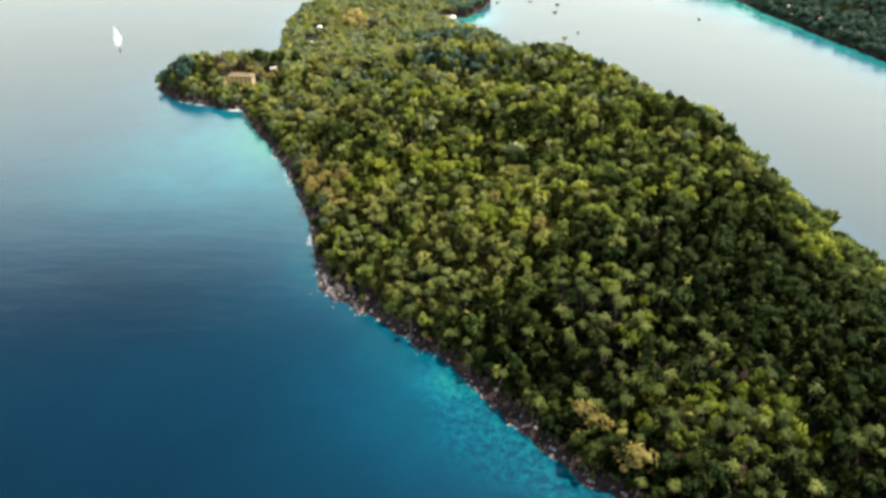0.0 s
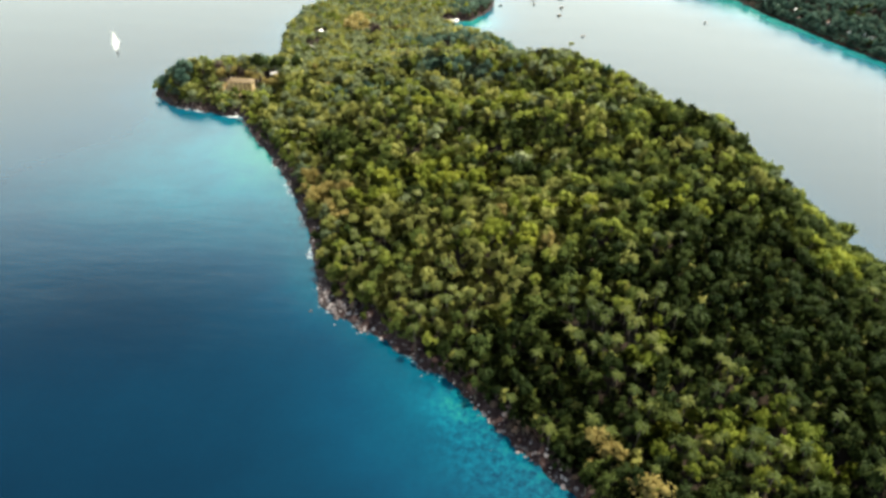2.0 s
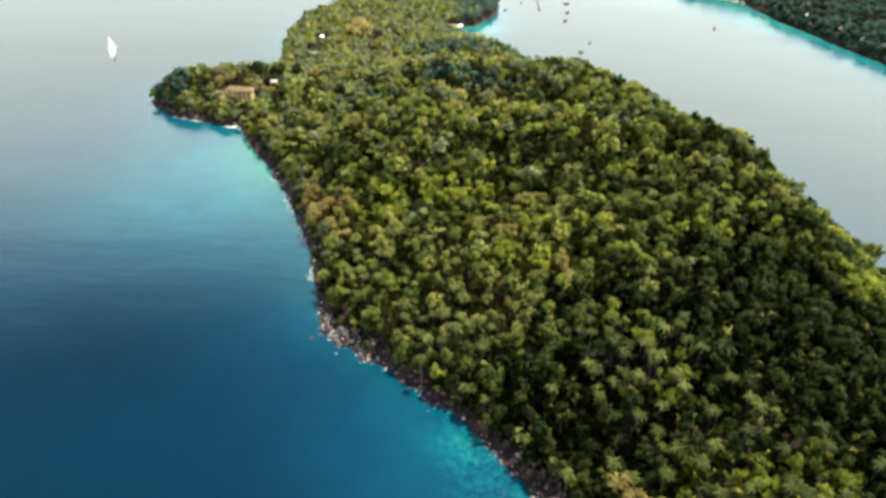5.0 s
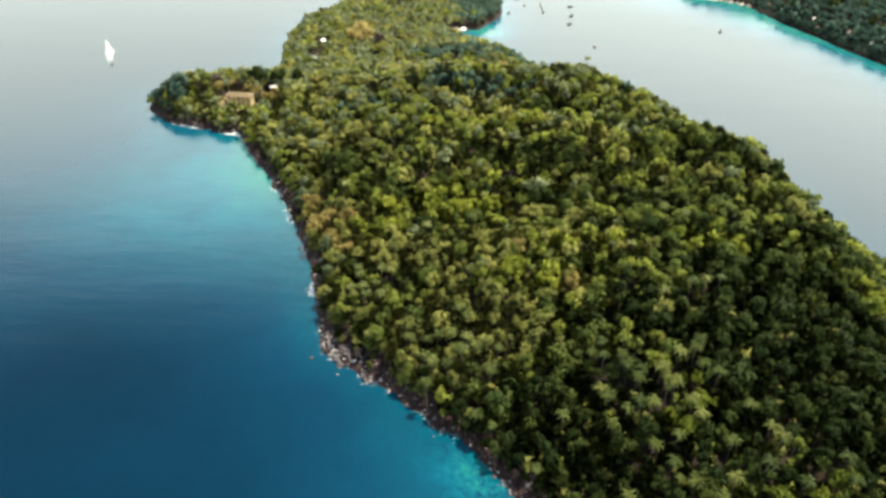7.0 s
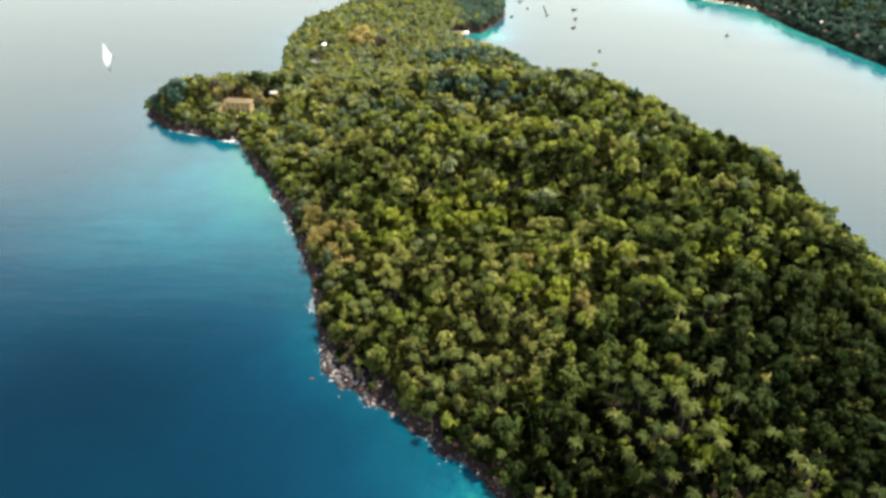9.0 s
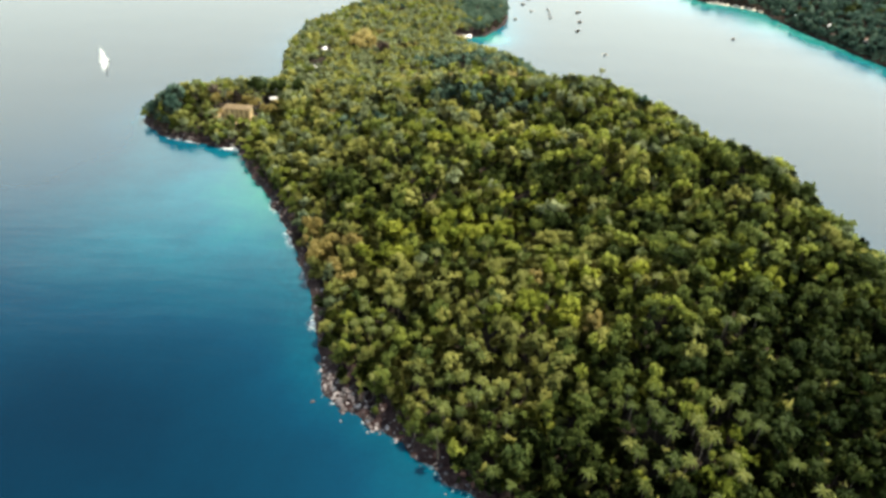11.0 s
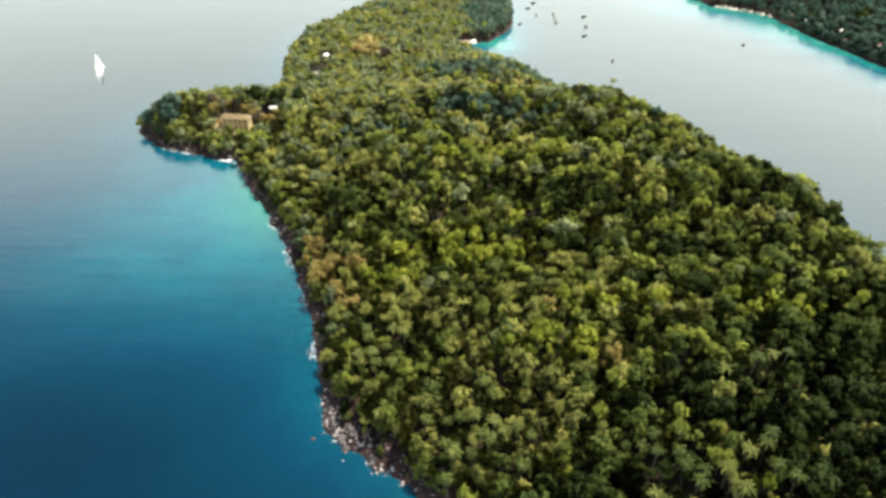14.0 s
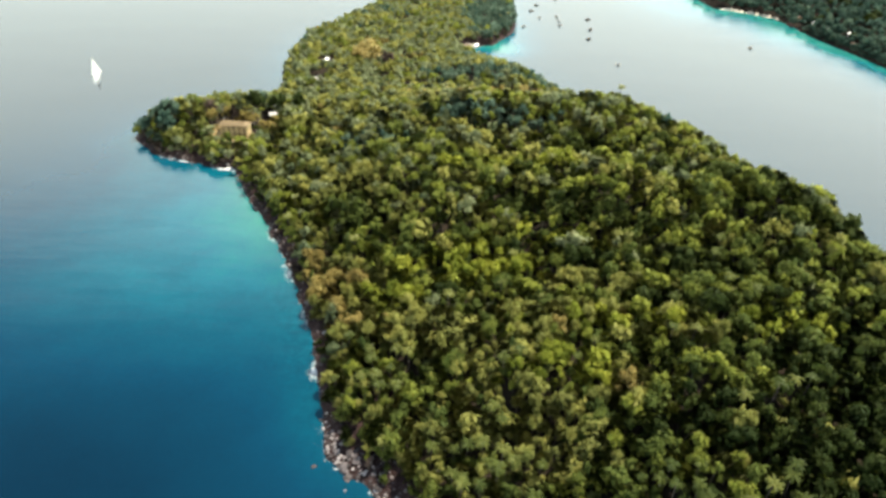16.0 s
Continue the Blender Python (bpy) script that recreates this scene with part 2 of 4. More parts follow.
def box(bm, x0, x1, y0, y1, z0, z1, bevel=0.0):
    m = Matrix.Translation(((x0 + x1) / 2, (y0 + y1) / 2, (z0 + z1) / 2)) @ Matrix.Diagonal((x1 - x0, y1 - y0, z1 - z0, 1))
    made = bmesh.ops.create_cube(bm, size=1.0, matrix=m)
    if bevel:
        edges = list({e for v in made["verts"] for e in v.link_edges})
        bmesh.ops.bevel(bm, geom=edges, offset=bevel, segments=1, affect="EDGES")
    return bm


def tag_points(me, name, values):
    me.attributes.new(name, "FLOAT", "POINT").data.foreach_set("value", np.asarray(values, np.float32))


# ---------------------------------------------------------------- the lie of the land
ISLAND = np.array([
    (218, 50), (60, 97), (53, 110), (47, 113.5), (38.5, 120), (28, 132), (4.5, 160.5), (-12, 175), (-38, 194.5),
    (-49.5, 201), (-54, 219), (-65, 257.5), (-79, 289), (-101, 333), (-117.5, 357.5), (-129, 379), (-135, 389),
    (-142.5, 386), (-162.5, 394), (-180, 399), (-191, 409), (-201, 421), (-200, 440), (-185, 465), (-160, 476), (-135, 485), (-132, 500),
    (-140, 531), (-146, 562), (-145, 625), (-106, 725), (-87, 800), (-37, 862), (25, 862), (45, 812), (42.5, 706),
    (36, 679), (16, 637), (1, 635), (-8, 612), (6, 581), (31, 550), (88, 472), (118, 428), (147, 380), (166, 331), (178, 275),
    (190, 212)], float)
EAST = np.array([
    (536, 380), (401, 440), (382, 490), (373, 522), (361, 570), (348, 618), (338, 665), (328, 708), (324, 742), (319, 780), (291, 803),
    (268, 816), (262, 860), (270, 1000), (430, 1100), (710, 1000), (776, 500)], float)
HILLS = [(100, 190, 11.9, 55, 45), (80, 240, 20.5, 45, 42), (60, 330, 27.3, 55, 45), (120, 310, 24.9, 32, 40), (-35, 340, 21.4, 45, 50), (70, 405, 32.5, 40, 40), (115, 375, 19.0, 32, 32), (0, 420, 23.6, 45, 40), (-165, 440, 6.0, 26, 26), (-182, 426, 12.0, 16, 18), (115, 140, 9.5, 50, 35), (-70, 580, 2.8, 70, 80), (12, 228, 11.6, 35, 35), (-30, 275, 7.8, 35, 35), (144, 250, 20.5, 30, 45), (55, 190, 8.2, 30, 30), (20, 520, 15.7, 45, 35), (-60, 440, 5.3, 45, 45), (150, 318, 14.5, 24, 34)]


def inland(q, poly):
    """Metres from the shore, positive on land."""
    d, inside = np.full(len(q), 1e9), np.zeros(len(q), bool)
    for a, b in zip(poly, np.roll(poly, -1, 0)):
        e, w = b - a, q - a
        h = np.clip((w @ e) / (e @ e), 0, 1)
        d = np.minimum(d, np.hypot(*(w - h[:, None] * e).T))
        if e[1]:
            inside ^= ((a[1] > q[:, 1]) != (b[1] > q[:, 1])) & (q[:, 0] < (q[:, 1] - a[1]) * e[0] / e[1] + a[0])
    return np.where(inside, d, -d)


def ripple(x, y, scale, seed):
    """A cheap smooth field between about -1 and 1."""
    r = np.random.default_rng(seed)
    out = 0
    for n in range(6):
        a, f, ph = r.uniform(0, 2 * math.pi), r.uniform(0.6, 1.7) / scale, r.uniform(0, 6.28, 2)
        out = out + np.sin((x * math.cos(a) + y * math.sin(a)) * f * 6.28 + ph[0])
    return out / 3.2


def shore_of(q, poly):
    """The distance from the shore, with the small coves and points of a rocky coast."""
    return inland(q, poly) + 1.0 * ripple(q[:, 0], q[:, 1], 17.0, 5) + 0.7 * ripple(q[:, 0], q[:, 1], 6.0, 6)


def land_height(q, poly):
    d = shore_of(q, poly)
    x, y, up = q[:, 0], q[:, 1], np.maximum(d, 0)
    if poly is ISLAND:
        hill = sum(h * np.exp(-((x - cx) / rx) ** 2 - ((y - cy) / ry) ** 2) for cx, cy, h, rx, ry in HILLS)
        rough = 1.6 * ripple(x, y, 40.0, 8) + 1.0 * ripple(x, y, 17.0, 9)
    else:
        hill = 34.0 * (1 - np.exp(-up / 110.0)) + 4.0 * ripple(x, y, 90.0, 10)
        rough = 1.5 * ripple(x, y, 35.0, 11)
    z = 3.0 * (1 - np.exp(-up / 4.0)) + hill * (1 - np.exp(-up / 25.0)) + rough * (1 - np.exp(-up / 12.0))
    return np.where(d > 0, z, np.maximum(d * 0.45, -4.0))


def land(name, poly, step, label, reach):
    lo, hi = poly.min(0) - 12, np.minimum(poly.max(0) + 12, reach)
    xs, ys = np.arange(lo[0], hi[0], step), np.arange(lo[1], hi[1], step)
    gx, gy = np.meshgrid(xs, ys)
    q = np.c_[gx.ravel(), gy.ravel()]
    z = land_height(q, poly)
    z[z > 0.5] += 0.25 * ripple(q[z > 0.5, 0], q[z > 0.5, 1], 4.0, 12) + np.random.default_rng(13).uniform(-0.35, 0.45, (z > 0.5).sum()) * (z[z > 0.5] < 4.5)
    n = len(xs)
    i = (np.arange(len(ys) - 1)[:, None] * n + np.arange(n - 1)).ravel()
    quads = np.stack([i, i + 1, i + n + 1, i + n], 1)
    quads = quads[(z[quads] > -3.9).any(1)]
    used = np.unique(quads)
    where_to = np.full(len(q), -1)
    where_to[used] = np.arange(len(used))
    me = mesh_of(name, np.c_[q, z][used], where_to[quads], EARTH, smooth=True)
    # dry clearing and sand
    me.materials.append(DRY)
    me.materials.append(SAND)
    me.materials.append(SHELF)
    c = np.c_[q, z][used][where_to[quads]].mean(1)
    kind = np.zeros(len(quads), np.int32)
    kind[c[:, 2] < 3.4 + 0.8 * ripple(c[:, 0], c[:, 1], 14.0, 31)] = 3
    if poly is ISLAND:
        kind[clearing(c[:, 0], c[:, 1])] = 1
        kind[(np.hypot(c[:, 0] - 0, (c[:, 1] - 624) / 1.2) < 11) & (c[:, 2] < 2.2)] = 2
    else:
        kind[c[:, 2] > 1.4] = 0
        kind[(c[:, 1] > 772) & (c[:, 1] < 812) & (c[:, 2] < 1.5)] = 2
    me.polygons.foreach_set("material_index", kind)
    return tagged(link(name, me), label, "ground", kind="structure")


def clearing(x, y):
    a = ((x + 149) / 9.0) ** 2 + ((y - 419) / 9.0) ** 2
    b = ((x + 138) / 11.0) ** 2 + ((y - 419) / 6.0) ** 2
    return np.minimum(a, b) + 0.25 * ripple(x, y, 9.0, 30) < 1.0


ground = land("ground", ISLAND, 2.2, "dark earth of a wooded hilly island with a rocky shore", np.array([400.0, 900.0]))
ground_east = land("ground_east", EAST, 4.5, "wooded slope of the island across the channel", np.array([560.0, 1010.0]))


def sea():
    def axis(a, b, step, far):
        out = [np.linspace(-far, a, 7)[:-1], np.arange(a, b, step), np.linspace(b, far, 7)]
        return np.concatenate(out)
    xs, ys = axis(-420.0, 440.0, 3.6, 4500.0), axis(0.0, 960.0, 3.6, 4500.0)
    gx, gy = np.meshgrid(xs, ys)
    x, y = gx.ravel(), gy.ravel()
    q = np.c_[x, y]
    out_main, out_east = np.maximum(-shore_of(q, ISLAND), 0), np.maximum(-shore_of(q, EAST), 0)
    wide = 17.0 + 12.0 * np.exp(-((x + 110) / 60) ** 2 - ((y - 340) / 55) ** 2) + 14.0 * np.exp(-((x - 20) / 50) ** 2 - ((y - 640) / 60) ** 2)
    shelf = 0.19 * np.exp(-((x + 138) / 52) ** 2 - ((y - 322) / 66) ** 2) + 0.12 * np.exp(-((x + 110) / 70) ** 2 - ((y - 290) / 60) ** 2) + 0.03 + 0.02 * np.exp(-((x + 110) / 70) ** 2 - ((y - 150) / 32) ** 2) + 0.03 * np.exp(-((x + 95) / 60) ** 2 - ((y - 265) / 60) ** 2) + 0.03 * np.exp(-((x + 62) / 55) ** 2 - ((y - 205) / 36) ** 2)
    shelf = shelf + 0.45 * np.exp(-((x - 24) / 20) ** 2 - ((y - 632) / 24) ** 2) + 0.07 * np.exp(-((x + 12) / 26) ** 2 - ((y - 140) / 24) ** 2) + 0.26 * np.exp(-((x - 3) / 9) ** 2 - ((y - 152) / 7) ** 2)
    near_reef = np.exp(-((x - 25) / 45) ** 2 - ((y - 130) / 40) ** 2)
    wide = wide + 7.0 * near_reef + 8.0 * np.exp(-((x - 38) / 22) ** 2 - ((y - 112) / 22) ** 2)
    shelf = shelf + 0.08 * np.exp(-((x + 5) / 55) ** 2 - ((y - 140) / 45) ** 2) + 0.03 * np.exp(-((x + 75) / 75) ** 2 - ((y - 190) / 70) ** 2)
    shelf = shelf + 0.10 * np.exp(-((x + 200) / 110) ** 2 - ((y - 340) / 110) ** 2) + 0.09 * np.exp(-((x + 230) / 115) ** 2 - ((y - 265) / 85) ** 2)
    shelf = shelf - 0.055 * np.exp(-((x + 112) / 55) ** 2 - ((y - 196) / 32) ** 2)        # water colour darkened here for the view's dim lower left
    cove = np.exp(-((x + 105) / 50) ** 2 - ((y - 350) / 55) ** 2) + np.exp(-((x - 10) / 60) ** 2 - ((y - 640) / 80) ** 2)
    shallow = (0.27 + 0.16 * near_reef + 0.24 * np.minimum(cove, 1)) * np.exp(-out_main / wide) * (1 - 0.45 * np.exp(-((x + 50) / 30) ** 2 - ((y - 195) / 26) ** 2)) + shelf + (0.72 + 0.15 * (y > 640)) * np.exp(-(out_east / np.where(y > 640, 36.0 + 22.0 * np.clip((y - 640) / 80, 0, 1), 36.0)) ** 1.5)
    shallow = np.clip((shallow + 0.07 * np.exp(-((x + 75) / 75) ** 2 - ((y - 215) / 30) ** 2) * np.exp(-out_main / 14.0)) * (1 + 0.08 * ripple(x, y, 60.0, 21)), 0, 1)
    surf = (0.43 + 0.10 * np.exp(-((y - 270) / 70) ** 2)) * np.exp(-(out_main / 4.4) ** 2) * np.clip(0.9 + 0.35 * ripple(x, y, 22.0, 22), 0.4, 1.2)
    surf = surf * (1 - 0.45 * near_reef)
    for cx, cy, r, k in ((-60, 237, 3.6, 0.34), (-136, 387, 5.0, 0.30), (-163, 392, 6.0, 0.22), (-180, 398, 5.0, 0.16), (-68, 262, 4.0, 0.12), (-44, 199, 4.0, 0.25)):
        surf = surf + k * np.exp(-((x - cx) ** 2 + (y - cy) ** 2) / r ** 2)
    west = (x < 40) & (y > 110) & (y < 400)
    surf = surf + west * 0.12 * np.exp(-(out_main / 8.0) ** 2) * np.clip(0.8 + 0.7 * ripple(x, y, 30.0, 23), 0.1, 1.4)
    along = ((x + 276) * 24 + (y - 528) * -50) / 55.5          # the wake of the sailing boat
    aside = ((x + 276) * 50 + (y - 528) * 24) / 55.5
    surf = surf + 0.95 * np.clip(1 - np.abs(along - 2) / 60.0, 0, 1) * (along > -3) * np.exp(-(aside / (3.8 + 0.05 * np.maximum(along, 0))) ** 2)
    n = len(xs)
    i = (np.arange(len(ys) - 1)[:, None] * n + np.arange(n - 1)).ravel()
    me = mesh_of("water", np.c_[q, np.zeros(len(q))], np.stack([i, i + 1, i + n + 1, i + n], 1), SEA, smooth=True)
    tag_points(me, "shallow", shallow)
    tag_points(me, "surf", surf)
    tag_points(me, "reef", near_reef * np.exp(-out_main / 22.0) + 0.4 * np.exp(-((x + 70) / 50) ** 2 - ((y - 250) / 70) ** 2) * np.exp(-out_main / 18.0))
    return tagged(link("water", me), "calm sea, deep blue to turquoise over shallows, rippled", "sea", kind="structure")


water = sea()


# ---------------------------------------------------------------- trees
def lump(rng, fine=True):
    """A small knobbly ball: 18 points and 32 triangles, or 6 and 8."""
    v = np.array([(1, 0, 0), (-1, 0, 0), (0, 1, 0), (0, -1, 0), (0, 0, 1), (0, 0, -1)], float)
    f = [(0, 2, 4), (2, 1, 4), (1, 3, 4), (3, 0, 4), (2, 0, 5), (1, 2, 5), (3, 1, 5), (0, 3, 5)]
    mid, vs, out = {}, list(v), []
    if not fine:
        v = v @ np.array(Euler(rng.uniform(0, 3, 3)).to_matrix()).T
        return v * rng.uniform(0.95, 1.2, (6, 1)), np.array(f)

    def half(a, b):
        k = (min(a, b), max(a, b))
        if k not in mid:
            m = vs[a] + vs[b]
            vs.append(m / np.linalg.norm(m))
            mid[k] = len(vs) - 1
        return mid[k]
    for a, b, c in f:
        x, y, z = half(a, b), half(b, c), half(c, a)
        out += [(a, x, z), (x, b, y), (z, y, c), (x, y, z)]
    vs = np.array(vs)
    return vs * (1 + rng.uniform(-0.16, 0.16, (len(vs), 1))), np.array(out)


def tube(path, radii, sides=6):
    """A tapered tube along points."""
    path, verts, faces = [np.array(p, float) for p in path], [], []
    for n, (p, r) in enumerate(zip(path, radii)):
        way = path[min(n + 1, len(path) - 1)] - path[max(n - 1, 0)]
        way /= np.linalg.norm(way)
        a = np.cross(way, (0.31, 0.95, 0.1))
        a /= np.linalg.norm(a)
        b = np.cross(way, a)
        for k in range(sides):
            t = 2 * math.pi * k / sides
            verts.append(p + r * (math.cos(t) * a + math.sin(t) * b))
    for n in range(len(path) - 1):
        for k in range(sides):
            i, j = n * sides + k, n * sides + (k + 1) % sides
            faces += [(i, j, j + sides), (i, j + sides, i + sides)]
    return np.array(verts), np.array(faces)


def joined(pieces):
    vs, fs, at = [], [], 0
    for v, f in pieces:
        vs.append(v)
        fs.append(f + at)
        at += len(v)
    return np.concatenate(vs), np.concatenate(fs)


def unit(v):
    return v / np.maximum(np.linalg.norm(v, axis=-1, keepdims=True), 1e-9)


def crown_shape(rng, lobes, leaves, leaf, squat=1.0, spread=0.62, quad=True):
    """A crown of unit radius about its middle: boughs under a domed top, each clad in small bent clumps of leaves.
    Its third array holds the way each clump faces, which follows the swell of its bough."""
    centres, radii = [(rng.uniform(-0.15, 0.15), rng.uniform(-0.15, 0.15), rng.uniform(0.30, 0.48))], [rng.uniform(0.34, 0.46)]
    for n in range(lobes - 1):
        a = 2.4 * n + rng.uniform(-0.6, 0.6)
        r = spread * math.sqrt((n + 0.7) / lobes) * rng.uniform(0.65, 1.4)
        centres.append((r * math.cos(a), r * math.sin(a), 0.46 - 1.0 * r * r + rng.uniform(-0.42, 0.24)))
        radii.append(rng.uniform(0.18, 0.42))
    centres, radii = np.array(centres), np.array(radii)
    pieces, facing = [], []
    for c, r in zip(centres, radii):
        v, f = lump(rng, False)
        pieces.append((c + v * r * 0.72, f))
        facing.append(unit(v))
    for i, (c, r) in enumerate(zip(centres, radii)):
        u = unit(rng.normal(size=(leaves * 2, 3)))
        u = u[u[:, 2] > -0.45][:leaves]
        p = c + u * r * rng.uniform(0.70, 1.20, (len(u), 1))
        clear = np.ones(len(p), bool)
        for j in range(len(centres)):
            if j != i:
                clear &= np.linalg.norm(p - centres[j], axis=1) > 0.78 * radii[j]
        p, u = p[clear], u[clear]
        nrm = unit(u + rng.normal(size=u.shape) * 0.5 + (0, 0, 0.1))
        hang = rng.normal(size=u.shape) * 0.6 + (0, 0, -1.0)           # sprays droop outwards and down
        s = unit(hang - nrm * (hang * nrm).sum(1, keepdims=True))
        t = np.cross(nrm, s)
        a, b = leaf * rng.uniform(0.9, 2.2, (len(p), 1)), leaf * rng.uniform(0.35, 0.8, (len(p), 1))
        dip = nrm * leaf * 0.35
        if quad:
            q = np.stack([p - s * a - dip, p - t * b, p + s * a - dip, p + t * b], 1)
            k = np.arange(len(q))[:, None] * 4
            f = np.concatenate([k + (0, 1, 3), k + (1, 2, 3)])
        else:
            q = np.stack([p - s * a * 1.1 - dip, p + s * a * 0.4 - t * b * 1.4, p + s * a * 0.4 + t * b * 1.4], 1)
            f = np.arange(len(q))[:, None] * 3 + (0, 1, 2)
        pieces.append((q.reshape(-1, 3), f))
        face = unit(0.75 * u + 0.45 * unit(p - (0, 0, -0.3)) + 0.42 * rng.normal(size=u.shape))
        facing.append(np.repeat(face, q.shape[1], 0))
    v, f = joined(pieces)
    return v * (1, 1, squat), f, np.concatenate(facing)


def feathery_shape(rng, tufts, blades, length, width):
    """A crown of unit radius made of tufts of long arching leaf sprays."""
    pieces, facing = [], []
    for n in range(tufts):
        a, reach = 2.4 * n + rng.uniform(-0.4, 0.4), 0.60 * math.sqrt((n + 0.3) / tufts)
        base = np.array([reach * math.cos(a), reach * math.sin(a), 0.45 - 0.8 * reach + rng.uniform(-0.2, 0.2)])
        v, f = lump(rng, False)
        pieces.append((base + (0, 0, -0.12) + v * (0.20, 0.20, 0.2), f))
        facing.append(unit(v))
        for k in range(blades):
            t, up = 2.4 * k + rng.uniform(-0.3, 0.3), rng.uniform(-0.2, 1.25)
            long = length * rng.uniform(0.7, 1.25)
            out, across = np.array([math.cos(t), math.sin(t), 0.0]), np.array([-math.sin(t), math.cos(t), 0.0])
            mid = base + (out * math.cos(up) + (0, 0, math.sin(up))) * long * 0.55
            tip = mid + (out * math.cos(up - 1.1) + (0, 0, math.sin(up - 1.1))) * long * 0.55
            w = across * width * rng.uniform(0.7, 1.2)
            pieces.append((np.array([base - w * 0.4, base + w * 0.4, mid + w, mid - w, tip]), np.array([(0, 1, 2), (0, 2, 3), (3, 2, 4)])))
            face = unit(0.8 * out * math.cos(up) + (0, 0, 0.35 + 0.6 * math.sin(up)) + 0.25 * rng.normal(size=3))
            facing.append(np.repeat(face[None], 5, 0))
    return (*joined(pieces), np.concatenate(facing))


def trunk_shape(rng, top):
    """A trunk that forks into limbs below the crown."""
    lean = rng.uniform(-0.5, 0.5, 2)
    pieces = [tube([(0, 0, -0.8), (lean[0] * 0.3, lean[1] * 0.3, top * 0.4), (lean[0], lean[1], top * 0.75)], [0.26, 0.19, 0.14])]
    for n in range(3):
        a = 2.1 * n + rng.uniform(-0.4, 0.4)
        pieces.append(tube([(lean[0], lean[1], top * 0.7), (lean[0] + math.cos(a), lean[1] + math.sin(a), top * 0.95), (lean[0] + 1.7 * math.cos(a), lean[1] + 1.7 * math.sin(a), top * 1.1)], [0.12, 0.08, 0.04], 5))
    return joined(pieces)


def palm_crown_shape(rng, fronds=23):
    """Arching, drooping fronds, each a folded strip with a ragged edge."""
    pieces = []
    for n in range(fronds):
        a, up, length = 2.4 * n + rng.uniform(-0.25, 0.25), rng.uniform(0.05, 1.05), rng.uniform(2.9, 3.9)
        out, side = np.array([math.cos(a), math.sin(a), 0.0]), np.array([-math.sin(a), math.cos(a), 0.0])
        verts, faces, p, tilt = [], [], np.zeros(3), up
        steps = 5
        for k in range(steps + 1):
            w = 0.27 * math.sin(math.pi * min(0.12 + 0.86 * k / steps, 1.0)) + 0.05
            drop = np.array([0, 0, -0.55 * w])
            verts += [p + side * w * rng.uniform(0.8, 1.15) + drop, p.copy(), p - side * w * rng.uniform(0.8, 1.15) + drop]
            p = p + (out * math.cos(tilt) + np.array([0, 0, math.sin(tilt)])) * length / steps
            tilt -= rng.uniform(0.30, 0.50)
        for k in range(steps):
            i = 3 * k
            faces += [(i, i + 1, i + 4), (i, i + 4, i + 3), (i + 1, i + 2, i + 5), (i + 1, i + 5, i + 4)]
        pieces.append((np.array(verts), np.array(faces)))
    v, f = lump(rng)
    pieces.append((v * (0.35, 0.35, 0.4), f))
    return joined(pieces)


def palm_trunk_shape(rng, top):
    b = rng.uniform(-1.2, 1.2, 2)
    return tube([(-b[0], -b[1], -0.6), (-0.55 * b[0], -0.55 * b[1], top * 0.35), (-0.15 * b[0], -0.15 * b[1], top * 0.72), (0, 0, top)], [0.24, 0.17, 0.14, 0.12])


